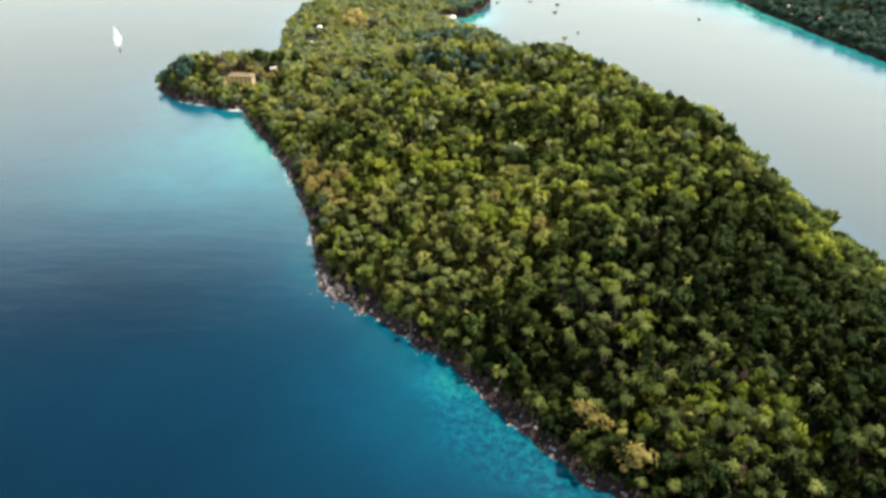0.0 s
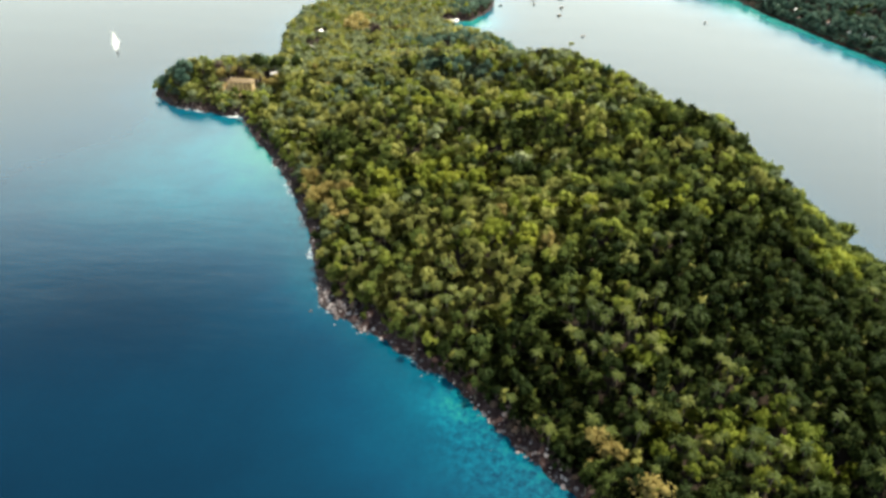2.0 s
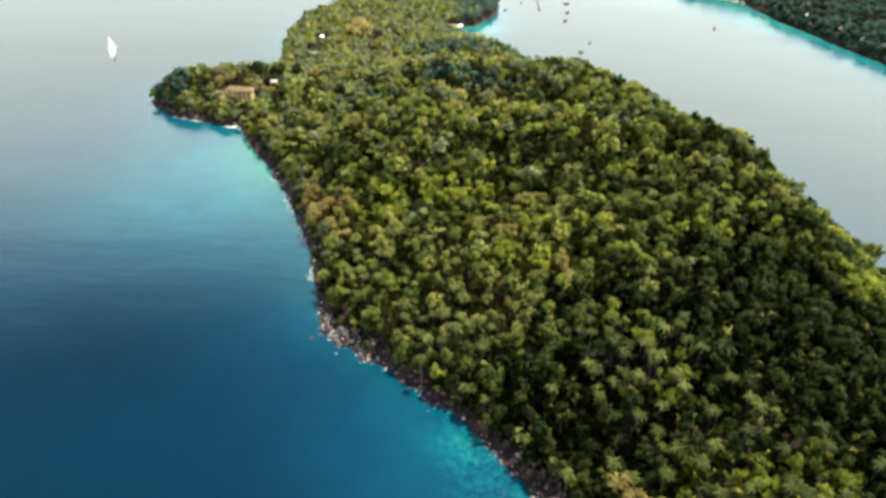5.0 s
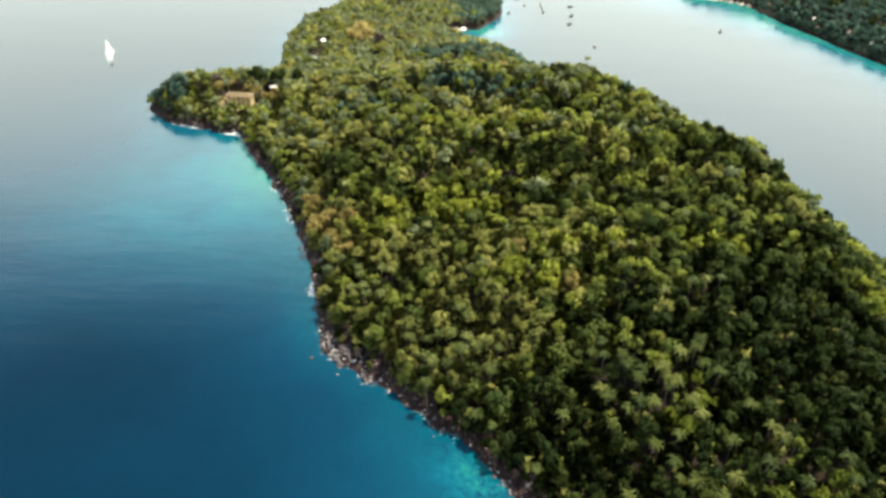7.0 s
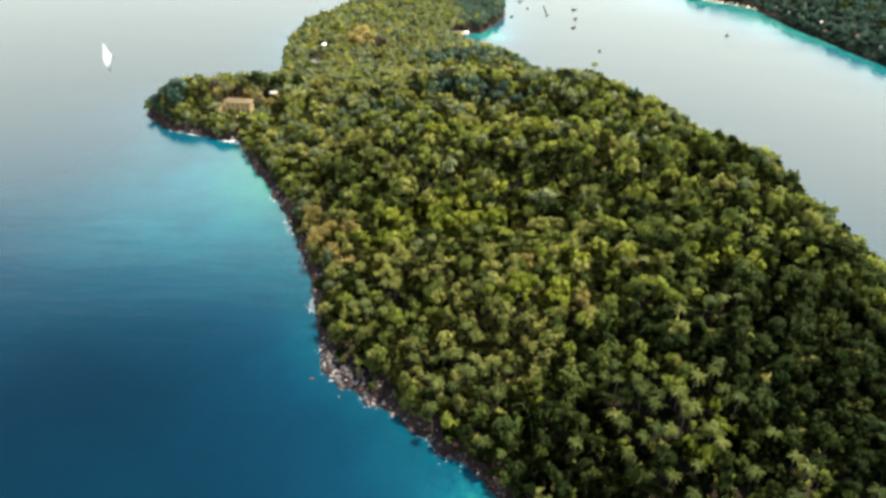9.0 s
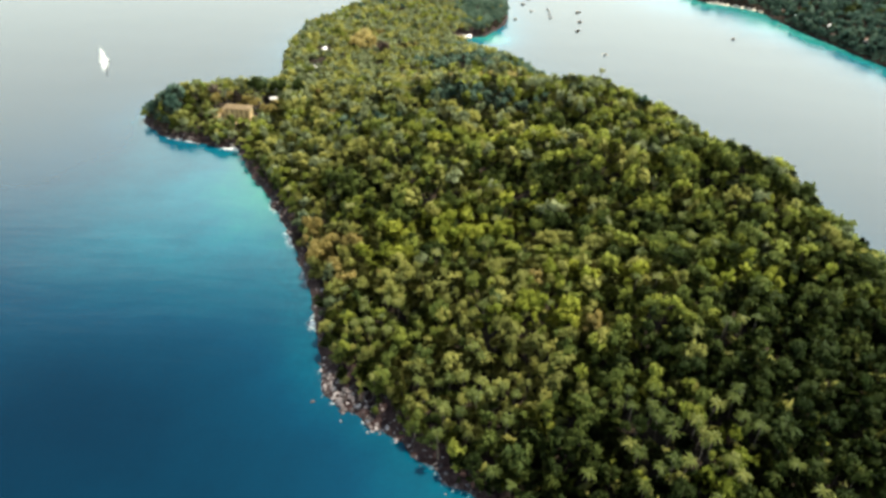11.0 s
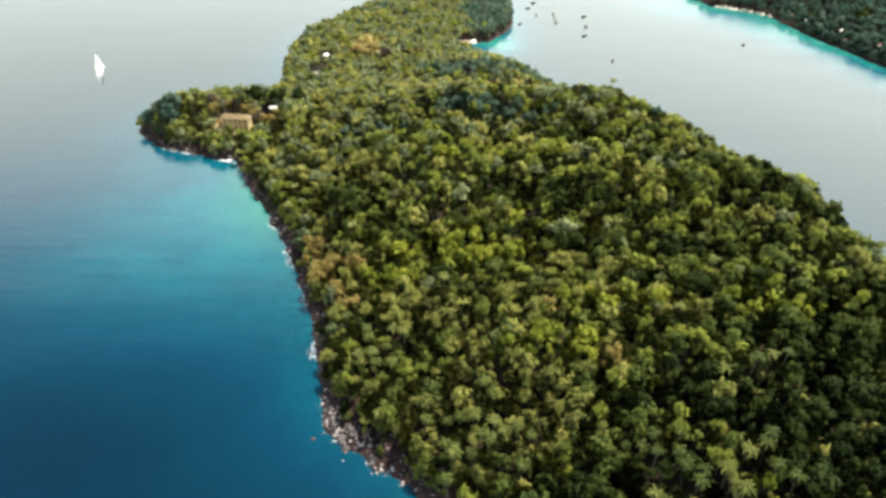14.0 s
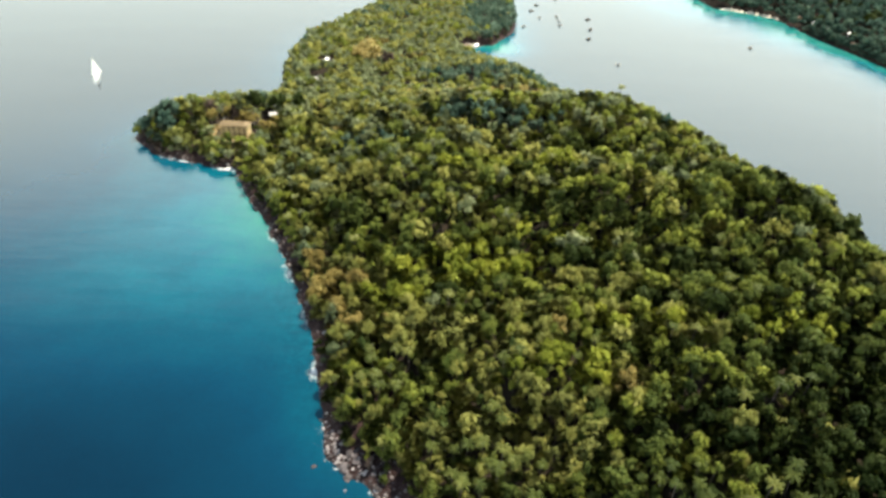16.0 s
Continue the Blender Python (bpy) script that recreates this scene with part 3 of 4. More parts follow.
def species_at(x, y, rng):
    """What grows where: dark trees in clumps and as painted shade behind the crest, palms on the low ground, golden
    ones in the dry patches and on the shore. Far trees are paled and blued for haze.
    """
    def patch(*spots):
        """A sum of soft spots (strength, x, y, reach in x, reach in y)."""
        return sum(k * np.exp(-((x - cx) / rx) ** 2 - ((y - cy) / ry) ** 2) for k, cx, cy, rx, ry in spots)

    # dark-leaved clumps, plus shade behind the crest painted as dark leaves
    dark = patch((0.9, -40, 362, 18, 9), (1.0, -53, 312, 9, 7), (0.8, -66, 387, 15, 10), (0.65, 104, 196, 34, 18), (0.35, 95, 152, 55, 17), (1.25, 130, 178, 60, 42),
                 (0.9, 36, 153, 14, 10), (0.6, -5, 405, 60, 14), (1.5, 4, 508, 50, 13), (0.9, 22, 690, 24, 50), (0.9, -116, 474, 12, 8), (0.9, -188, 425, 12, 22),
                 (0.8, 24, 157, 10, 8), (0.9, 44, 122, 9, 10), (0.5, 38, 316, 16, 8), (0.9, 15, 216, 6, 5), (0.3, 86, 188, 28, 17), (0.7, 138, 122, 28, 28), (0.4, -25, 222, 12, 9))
    # dry patches; the last term pales the far trees for haze
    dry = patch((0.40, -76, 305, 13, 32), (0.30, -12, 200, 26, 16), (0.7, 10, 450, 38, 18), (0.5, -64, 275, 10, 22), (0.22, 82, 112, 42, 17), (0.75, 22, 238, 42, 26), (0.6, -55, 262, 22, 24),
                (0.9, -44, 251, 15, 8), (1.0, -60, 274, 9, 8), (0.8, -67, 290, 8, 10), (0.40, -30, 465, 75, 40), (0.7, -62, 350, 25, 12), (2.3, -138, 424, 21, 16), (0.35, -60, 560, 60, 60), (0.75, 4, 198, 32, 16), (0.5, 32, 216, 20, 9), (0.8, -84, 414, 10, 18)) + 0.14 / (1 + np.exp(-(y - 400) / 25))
    low = patch((0.75, 92, 128, 42, 24), (0.45, 60, 172, 30, 18), (0.4, -10, 196, 18, 14), (0.9, -3, 185, 10, 7), (0.9, 69, 178, 9, 6), (0.5, -36, 226, 14, 12)) + 0.05 + 0.18 / (1 + np.exp((y - 225) / 12))
    bright = patch((1.5, 2, 281, 20, 12), (0.9, 16, 226, 14, 9), (0.8, 30, 222, 13, 7), (1.0, 100, 236, 18, 13), (1.0, 73, 137, 14, 7), (1.0, 64, 168, 9, 9), (1.0, 152, 213, 20, 10), (0.8, 98, 124, 16, 8), (0.7, -30, 262, 16, 8), (0.8, 40, 240, 22, 7), (0.7, 30, 300, 22, 7), (0.6, 85, 265, 20, 9), (0.6, -10, 345, 30, 9), (0.9, 68, 131, 9, 7), (0.9, 93, 134, 16, 8), (0.8, -25, 277, 20, 8), (0.7, 26, 346, 24, 9))
    w = ripple(x, y, 38.0, 40) * 0.54 + ripple(x, y, 13.0, 41) * 0.26 + rng.uniform(-0.28, 0.28, len(x))
    # far terms pale the leaves for haze, near terms darken the dim foreground
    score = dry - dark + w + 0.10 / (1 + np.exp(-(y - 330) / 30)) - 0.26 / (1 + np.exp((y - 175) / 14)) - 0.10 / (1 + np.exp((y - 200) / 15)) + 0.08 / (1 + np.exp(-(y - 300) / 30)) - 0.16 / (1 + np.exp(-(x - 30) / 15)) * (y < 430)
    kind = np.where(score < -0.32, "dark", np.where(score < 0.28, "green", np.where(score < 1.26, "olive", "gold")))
    bluish = np.exp(-((x - 20) / 30) ** 2 - ((y - 715) / 62) ** 2) + np.exp(-((x + 183) / 14) ** 2 - ((y - 416) / 15) ** 2) + 0.25 * w
    kind = np.where((bluish > 0.45) & (kind != "gold"), "blue", kind)
    # dark trees far off turn blue-green, haze put into their leaves
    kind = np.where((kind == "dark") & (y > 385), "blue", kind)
    kind = np.where((bright + 0.45 * w + rng.uniform(-0.3, 0.3, len(x)) > 0.62) & (kind != "blue") & (y < 400), "lime", kind)
    # more trees take the haze-paled leaf colour the farther off they stand
    kind = np.where((rng.uniform(0, 1, len(x)) < 0.52 / (1 + np.exp(-(y - 360) / 35))) & ((kind == "green") | (kind == "olive")), "hazed", kind)
    palm = (rng.uniform(0, 1, len(x)) < low * 0.36) & (dark < 0.9) & ~((x > 90) & (y > 215))
    return np.where(palm, "palm", kind)


rng = np.random.default_rng(7)
# trees stand on a jittered triangular grid
STEP = 4.6


def stand(poly, step, x0, x1, y0, y1, first):
    xs, ys = np.arange(x0, x1, step), np.arange(y0, y1, step * 0.87)
    gx, gy = np.meshgrid(xs, ys)
    gx = gx + (np.arange(len(ys)) % 2)[:, None] * step / 2
    q = np.c_[gx.ravel(), gy.ravel()] + rng.uniform(-0.36, 0.36, (gx.size, 2)) * step
    d = shore_of(q, poly)
    keep = (d > first) & (rng.uniform(0, 1, len(q)) > 0.03)
    return q[keep], d[keep]


spots, d_shore = stand(ISLAND, STEP, -215, 225, 60, 870, 1.3)
# the boulder beach, the bay's sand and the ground about the houses are bare
HOUSES = [(-112, 551), (-113, 521), (-125, 443), (-146, 426), (-138, 426), (2, 631), (-6, 622)]
open_ground = (d_shore < 1.3 + 1.6 * ((spots[:, 1] > 200) & (spots[:, 1] < 370) & (spots[:, 0] < 0)) + 0.5 * (spots[:, 1] < 200) + 4.6 * np.exp(-((spots[:, 0] + 36) / 19) ** 2 - ((spots[:, 1] - 199) / 18) ** 2)) | clearing(spots[:, 0], spots[:, 1]) | (np.hypot(spots[:, 0] - 0, spots[:, 1] - 628) < 9)
open_ground |= (abs(spots[:, 0] + 142) < 10.5) & (spots[:, 1] > 409) & (spots[:, 1] < 420)      # the slope below the house
for hx, hy in HOUSES:
    open_ground |= (abs(spots[:, 0] - hx) < 7) & (spots[:, 1] > hy - 13) & (spots[:, 1] < hy + 6)
spots, d_shore = spots[~open_ground], d_shore[~open_ground]
foot = land_height(spots, ISLAND)
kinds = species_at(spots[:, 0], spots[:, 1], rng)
wide = np.clip(rng.lognormal(1.27, 0.33, len(spots)), 2.0, 6.8)
tall = 6.9 + 0.55 * wide + rng.uniform(-1.0, 1.2, len(spots)) - 0.5 * (d_shore < 9)
wide = wide * (1 - 0.20 / (1 + np.exp(-(spots[:, 1] - 330) / 40)))        # slimmer trees on the far slopes
shrubby = (spots[:, 0] > -161) & (spots[:, 0] < -124) & (spots[:, 1] > 396) & (spots[:, 1] < 420)      # low growth below the house on the point
tall[shrubby], wide[shrubby] = tall[shrubby] * 0.45, wide[shrubby] * 0.75
standing_out = {}
wide = np.minimum(wide, 1.7 + 0.5 * np.maximum(d_shore, 0))        # those on the bank are kept short by the sea wind
# a few that stand out: flowering, dry and bare ones, and tall ones on the crest (kind, crown radius, height)
for px, py, kind, radius, high in ((-82, 555, "bloom", 9.6, 20.0), (-64, 546, "bare", 8.5, 15.0), (-75, 564, "bloom", 5.5, 15.0), (-92, 590, "olive", 6.0, 12.0), (45, 133, "gold", 6.4, 11.5), (50, 130, "gold", 4.4, 9.5), (57, 117, "gold", 6.2, 11.0),
                                   (29, 482, "gold", 6.8, 12.5), (37, 478, "gold", 5.0, 11.0), (-64, 269, "gold", 4.2, 9.5), (-62, 263, "olive", 4.0, 9.0), (-73, 294, "gold", 3.8, 9.0), (39, 214, "gold", 4.6, 11.0), (142, 313, "dark", 4.6, 13.5), (176, 250, "green", 4.6, 14.0), (22, 240, "gold", 4.4, 10.0), (-58, 333, "olive", 5.8, 11.0),
                                   (-138, 455, "dark", 6.4, 15.5), (-124, 454, "dark", 6.4, 15.5), (-111, 456, "dark", 6.6, 15.0), (-160, 436, "bare", 5.0, 11.5), (-146, 436, "bare", 5.4, 12.5), (16, 245, "olive", 6.0, 12.0), (65, 196, "olive", 5.5, 11.0)):
    n = int(np.argmin(np.hypot(spots[:, 0] - px, spots[:, 1] - py)))
    spots[n], kinds[n], wide[n], tall[n] = (px, py), kind, radius, high
    crowded = (np.hypot(spots[:, 0] - px, spots[:, 1] - py) < radius * np.where(kind == "bloom", 1.1, 0.62)) & (np.arange(len(spots)) != n)
    tall[crowded] *= 0.65
    standing_out[n] = {"dark": 0.5, "blue": 0.28, "bare": 0.35}.get(kind, 0.6)
foot = land_height(spots, ISLAND)
# leaf tone; also paints far haze, and shade nearby and behind the crest
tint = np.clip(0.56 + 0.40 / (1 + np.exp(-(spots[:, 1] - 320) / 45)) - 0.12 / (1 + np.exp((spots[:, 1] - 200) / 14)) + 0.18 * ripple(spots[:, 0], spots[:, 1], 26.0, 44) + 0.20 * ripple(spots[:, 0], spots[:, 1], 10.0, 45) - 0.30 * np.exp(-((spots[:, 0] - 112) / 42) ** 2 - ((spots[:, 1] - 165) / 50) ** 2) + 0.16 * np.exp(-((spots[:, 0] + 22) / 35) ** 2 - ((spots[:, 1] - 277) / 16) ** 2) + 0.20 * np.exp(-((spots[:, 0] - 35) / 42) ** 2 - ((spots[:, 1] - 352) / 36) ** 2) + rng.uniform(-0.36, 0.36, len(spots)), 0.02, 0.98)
for n, tone in standing_out.items():
    tint[n] = tone
turn = rng.uniform(0, 2 * math.pi, len(spots))

FINE = [crown_shape(np.random.default_rng(100 + n), (10, 8, 13, 9, 11, 14, 7)[n], (28, 34, 22, 30, 25, 21, 38)[n], (0.125, 0.14, 0.11, 0.12, 0.13, 0.105, 0.13)[n], (1.0, 1.1, 0.9, 1.15, 0.95, 1.0, 1.2)[n], (0.85, 0.75, 0.95, 0.7, 0.9, 1.0, 0.6)[n]) for n in range(7)]
FINE += [feathery_shape(np.random.default_rng(150 + n), (9, 13, 7)[n], (13, 11, 16)[n], (0.46, 0.38, 0.55)[n], (0.085, 0.075, 0.09)[n]) for n in range(3)]
FINE += [feathery_shape(np.random.default_rng(170 + n), (16, 11, 8)[n], (9, 12, 15)[n], (0.36, 0.44, 0.5)[n], (0.07, 0.08, 0.10)[n]) for n in range(3)]
COARSE = [crown_shape(np.random.default_rng(200 + n), (8, 7, 9, 6, 10)[n], (26, 30, 23, 32, 20)[n], 0.17, (1.0, 1.15, 0.9, 1.25, 1.0)[n], (0.85, 0.75, 0.95, 0.65, 1.0)[n], False) for n in range(5)] + [feathery_shape(np.random.default_rng(240 + n), (6, 8, 7, 9)[n], (11, 9, 10, 8)[n], (0.5, 0.42, 0.46, 0.4)[n], 0.12) for n in range(4)]
LIGHT = [crown_shape(np.random.default_rng(250 + n), 4, 22, 0.28, 0.9, 0.6, False) for n in range(5)]
SCRUB = [crown_shape(np.random.default_rng(270 + n), 3, 13, 0.36, 0.9, 0.6, False) for n in range(3)]
PALM_CROWN = [palm_crown_shape(np.random.default_rng(300 + n)) for n in range(4)]
TRUNKS = [trunk_shape(np.random.default_rng(400 + n), 5.0) for n in range(4)]
PALM_TRUNKS = [palm_trunk_shape(np.random.default_rng(500 + n), 9.0) for n in range(4)]
WORDS = {
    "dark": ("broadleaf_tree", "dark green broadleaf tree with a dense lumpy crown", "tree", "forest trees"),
    "green": ("broadleaf_tree", "green broadleaf tree with a dense rounded crown", "tree", "forest trees"),
    "olive": ("broadleaf_tree", "olive green broadleaf tree with a sunlit lumpy crown", "tree", "forest trees"),
    "lime": ("broadleaf_tree", "bright yellow-green broadleaf tree in young leaf", "tree", "forest trees"),
    "hazed": ("broadleaf_tree", "grey-green broadleaf tree with a dense rounded crown", "tree", "forest trees"),
    "gold": ("golden_tree", "golden brown tree with dry or flowering foliage", "tree", "golden trees"),
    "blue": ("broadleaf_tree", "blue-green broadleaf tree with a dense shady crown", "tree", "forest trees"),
    "bloom": ("flowering_tree", "tall tree with a broad pale yellow flowering crown", "tree", "golden trees"),
    "bare": ("bare_tree", "leafless grey-mauve tree with a dense twiggy crown", "tree", "bare trees"),
    "palm": ("coconut_palm", "coconut palm with drooping yellow-green fronds", "palm tree", "coconut palms"),
}
SHARED = {}


def shared(key, make):
    if key not in SHARED:
        SHARED[key] = make()
    return SHARED[key]


def tree_thing(kind, n, x, y, z, high, radius, angle, tone):
    """One tree of its own: an Empty at its foot, a trunk and a crown."""
    name, label, category, group = WORDS[kind]
    tree = tagged(new(name), label, category, group)
    tree.matrix_world = pose(x, y, z, 0, 0, math.degrees(angle))
    k = n % 4
    if kind == "palm":
        trunk = link("trunk", shared(("palm_trunk", k), lambda: mesh_of("palm_trunk", *PALM_TRUNKS[k], BARK, True)), tree, "slender curved grey trunk")
        crown = link("crown", shared(("palm_crown", k), lambda: mesh_of("palm_crown", *PALM_CROWN[k], LEAVES["palm"])), tree)
        trunk.scale, crown.location, crown.scale = (1, 1, high / 9.0), (0, 0, high), (radius / 4.3,) * 3
    else:
        c = (0, 2, 5)[n % 3] if kind in ("bloom", "gold") and radius > 4 else (n * 7) % len(FINE)      # flowering trees have rounded crowns
        trunk = link("trunk", shared(("trunk", k), lambda: mesh_of("trunk", *TRUNKS[k], BARK, True)), tree, "grey-brown forked trunk")
        crown = link("crown", shared((kind, c), lambda: mesh_of("crown_" + kind, *FINE[c][:2], LEAVES[kind], normals=FINE[c][2])), tree)
        depth = min(radius * (1.0 + 0.14 * (n % 5)), high * 0.54)
        oval = 0.84 + 0.08 * (n % 6)
        trunk.scale, crown.location, crown.scale = (1, 1, (high - depth) / 5.0), (0, 0, high - depth * 0.95), (radius * oval, radius / oval, depth)
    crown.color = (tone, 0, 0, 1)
    return tree


def wood(name, label, picks, crowns, leaf, grove):
    """Many trees joined: what stands behind the counted ones."""
    spots, foot, tall, wide, tint, turn = grove
    pieces, tints, stems, facing = [], [], [], []
    for n in picks:
        c, s = math.cos(turn[n]), math.sin(turn[n])
        spin = np.array([(c, -s, 0), (s, c, 0), (0, 0, 1)])
        at = np.array((spots[n, 0], spots[n, 1], foot[n]))
        if leaf == "palm":
            v, f = crowns[n % len(crowns)]
            v = (v * np.clip(wide[n] + 0.2, 2.7, 3.9) / 4.3) @ spin.T + at + (0, 0, tall[n] + 0.6)
            tv, tf = PALM_TRUNKS[n % 4]
            stems.append(((tv * (1, 1, (tall[n] + 0.6) / 9.0)) @ spin.T + at, tf))
        else:
            depth, oval = min(wide[n] * (1.0 + 0.14 * (n % 5)), tall[n] * 0.54), 0.84 + 0.08 * (n % 6)
            v, f, face = crowns[(n * 7) % len(crowns)]
            v = (v * (wide[n] * oval, wide[n] / oval, depth)) @ spin.T + at + (0, 0, tall[n] - depth * 0.95)
            facing.append(unit(face / (wide[n] * oval, wide[n] / oval, depth)) @ spin.T)
            tv, tf = tube([(0, 0, -0.6), (0, 0, tall[n] - depth)], [0.24, 0.13], 4)
            stems.append((tv + at, tf))
        pieces.append((v, f))
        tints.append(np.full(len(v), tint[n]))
    v, f = joined(pieces)
    me = mesh_of(name, v, f, LEAVES[leaf], normals=np.concatenate(facing) if facing else None)
    tag_points(me, "tint", np.concatenate(tints))
    ob = tagged(link(name, me), label, "forest", kind="stuff")
    ob.color = (0, 0, 0, 1)
    link("trunks", mesh_of("trunks", *joined(stems), BARK), ob)["kind"] = "stuff"
    return ob


near = np.hypot((spots[:, 0] - 25) / 1.1, spots[:, 1] - 165)     # the slope that the drone passes closest to
order = np.argsort(near)
single = np.zeros(len(spots), bool)
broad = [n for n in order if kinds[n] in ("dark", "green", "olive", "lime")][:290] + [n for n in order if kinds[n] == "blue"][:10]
golds = [n for n in order if kinds[n] in ("bare", "bloom")] + [n for n in order if kinds[n] == "gold"][:140]
palms = [n for n in order if kinds[n] == "palm"][:200]
single[broad + golds + palms] = True
for n in np.nonzero(single)[0]:
    extra = 0.6 if kinds[n] == "palm" else 0.0
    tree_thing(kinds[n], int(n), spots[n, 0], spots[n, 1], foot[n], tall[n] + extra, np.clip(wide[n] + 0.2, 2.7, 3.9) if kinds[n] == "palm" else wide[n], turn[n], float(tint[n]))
GROVE = (spots, foot, tall, wide, tint, turn)
front = (spots[:, 1] < 275) & (spots[:, 0] < 140)
behind = (spots[:, 1] > 450) | (spots[:, 0] > 155)        # far off, or over the crest
for kind in ("dark", "green", "olive", "lime", "hazed", "gold", "blue", "palm"):   # flowering and bare trees are all single
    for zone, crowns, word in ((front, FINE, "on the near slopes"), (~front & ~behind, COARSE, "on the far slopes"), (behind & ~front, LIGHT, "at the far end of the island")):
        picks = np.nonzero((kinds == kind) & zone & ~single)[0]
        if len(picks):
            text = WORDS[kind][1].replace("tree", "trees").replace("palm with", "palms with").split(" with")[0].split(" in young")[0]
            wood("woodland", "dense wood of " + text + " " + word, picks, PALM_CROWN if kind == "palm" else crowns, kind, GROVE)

# the island across the channel
east_spots, east_d = stand(EAST, 6.4, 250, 545, 400, 1005, 1.5)
seen_side = (east_d < 150) & ~((east_d < 12) & (ripple(east_spots[:, 0], east_spots[:, 1], 40.0, 61) > 1.5))
VILLAGE = ((383, 541, 5, TIN, WHITE), (368, 592, -8, TIN, WHITE), (391, 520, 12, TIN, PLANK), (361, 612, -15, TIN, WHITE), (356, 640, 9, RUST, WHITE),
           (347, 672, 30, RUST, PLANK), (338, 716, -5, TIN, WHITE), (394, 495, 10, TIN, WHITE), (334, 758, 14, RUST, PLANK), (345, 690, 12, WHITE, WHITE),
           (374, 604, 6, TIN, WHITE), (337, 736, 18, WHITE, PLANK), (386, 530, -6, RUST, WHITE))
for v in VILLAGE:
    seen_side &= ~((np.abs(east_spots[:, 0] - v[0] + 2.5) < 4.2) & (np.abs(east_spots[:, 1] - v[1] + 3) < 4.6))
east_spots = east_spots[seen_side]
count = len(east_spots)
EAST_GROVE = (east_spots, land_height(east_spots, EAST), rng.uniform(7, 11, count), rng.uniform(3.4, 5.0, count), rng.uniform(0.15, 0.8, count), rng.uniform(0, 6.28, count))
east_score = ripple(east_spots[:, 0], east_spots[:, 1], 45.0, 62) + rng.uniform(-0.7, 0.7, count)
# blue-green paints channel haze into these trees and the shore bushes
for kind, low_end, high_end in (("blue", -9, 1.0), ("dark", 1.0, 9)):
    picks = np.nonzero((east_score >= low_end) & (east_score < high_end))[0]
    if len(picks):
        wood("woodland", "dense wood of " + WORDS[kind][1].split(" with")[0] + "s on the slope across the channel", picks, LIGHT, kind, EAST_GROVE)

shrub_spots, shrub_d = stand(EAST, 3.4, 250, 420, 440, 1000, 0.6)
shrub_spots = shrub_spots[(shrub_d < 14) & (shrub_spots[:, 1] < 735)]
count = len(shrub_spots)
EAST_SHRUBS = (shrub_spots, land_height(shrub_spots, EAST), rng.uniform(2.2, 3.8, count), rng.uniform(1.7, 2.8, count), rng.uniform(0, 0.5, count), rng.uniform(0, 6.28, count))
wood("shore_bushes", "dark blue-green bushes along the shore across the channel", np.arange(count), LIGHT, "blue", EAST_SHRUBS)

# low bushes that come down to the rocks
bush_spots, bush_d = stand(ISLAND, 2.6, -215, 225, 60, 700, 0.9)
edge_of_wood = (bush_d > 1.6 + 2.4 * np.exp(-((bush_spots[:, 0] + 42) / 14) ** 2 - ((bush_spots[:, 1] - 200) / 12) ** 2)) & (bush_d < 8.5) & (rng.uniform(0, 1, len(bush_spots)) < np.clip(0.75 - bush_d * 0.03 - 0.15 * (bush_spots[:, 1] < 200) - 0.35 * ((bush_spots[:, 1] > 200) & (bush_spots[:, 1] < 370)) - 0.40 * np.exp(-((bush_spots[:, 0] + 42) / 14) ** 2 - ((bush_spots[:, 1] - 200) / 12) ** 2), 0, 0.8)) & (np.hypot(bush_spots[:, 0], bush_spots[:, 1] - 628) > 18)
bush_spots = bush_spots[edge_of_wood]
count = len(bush_spots)
BUSHES = (bush_spots, land_height(bush_spots, ISLAND), rng.uniform(2.0, 4.2, count), rng.uniform(1.1, 2.1, count), rng.uniform(0, 1, count), rng.uniform(0, 6.28, count))
bush_kind = rng.uniform(0, 1, count) + 0.25 * ripple(bush_spots[:, 0], bush_spots[:, 1], 30.0, 63)
for kind, word, low_end, high_end in (("dark", "dark green", -9, 0.45), ("green", "green", 0.45, 0.58), ("bare", "dry brown", 0.58, 9)):
    wood("shore_bushes", word + " bushes growing down to the rocky waterline", np.nonzero((bush_kind >= low_end) & (bush_kind < high_end))[0], LIGHT, kind, BUSHES)

# dry tufts and low golden shrubs in the clearing on the point
tuft_spots, tuft_d = stand(ISLAND, 2.3, -162, -122, 404, 434, 2.0)
tuft_spots = tuft_spots[clearing(tuft_spots[:, 0], tuft_spots[:, 1]) & ~((np.abs(tuft_spots[:, 0] + 142) < 7) & (np.abs(tuft_spots[:, 1] - 429) < 5)) & (rng.uniform(0, 1, len(tuft_spots)) < 0.6)]
count = len(tuft_spots)
TUFTS = (tuft_spots, land_height(tuft_spots, ISLAND), rng.uniform(0.9, 2.4, count), rng.uniform(0.7, 1.5, count), rng.uniform(0, 1, count), rng.uniform(0, 6.28, count))
tuft_kind = rng.uniform(0, 1, count)
for kind, word, low_end, high_end in (("gold", "golden", 0, 0.55), ("olive", "yellow-green", 0.55, 1.1)):
    wood("dry_shrubs", word + " dry shrubs and grass tufts in the clearing", np.nonzero((tuft_kind >= low_end) & (tuft_kind < high_end))[0], LIGHT, kind, TUFTS)

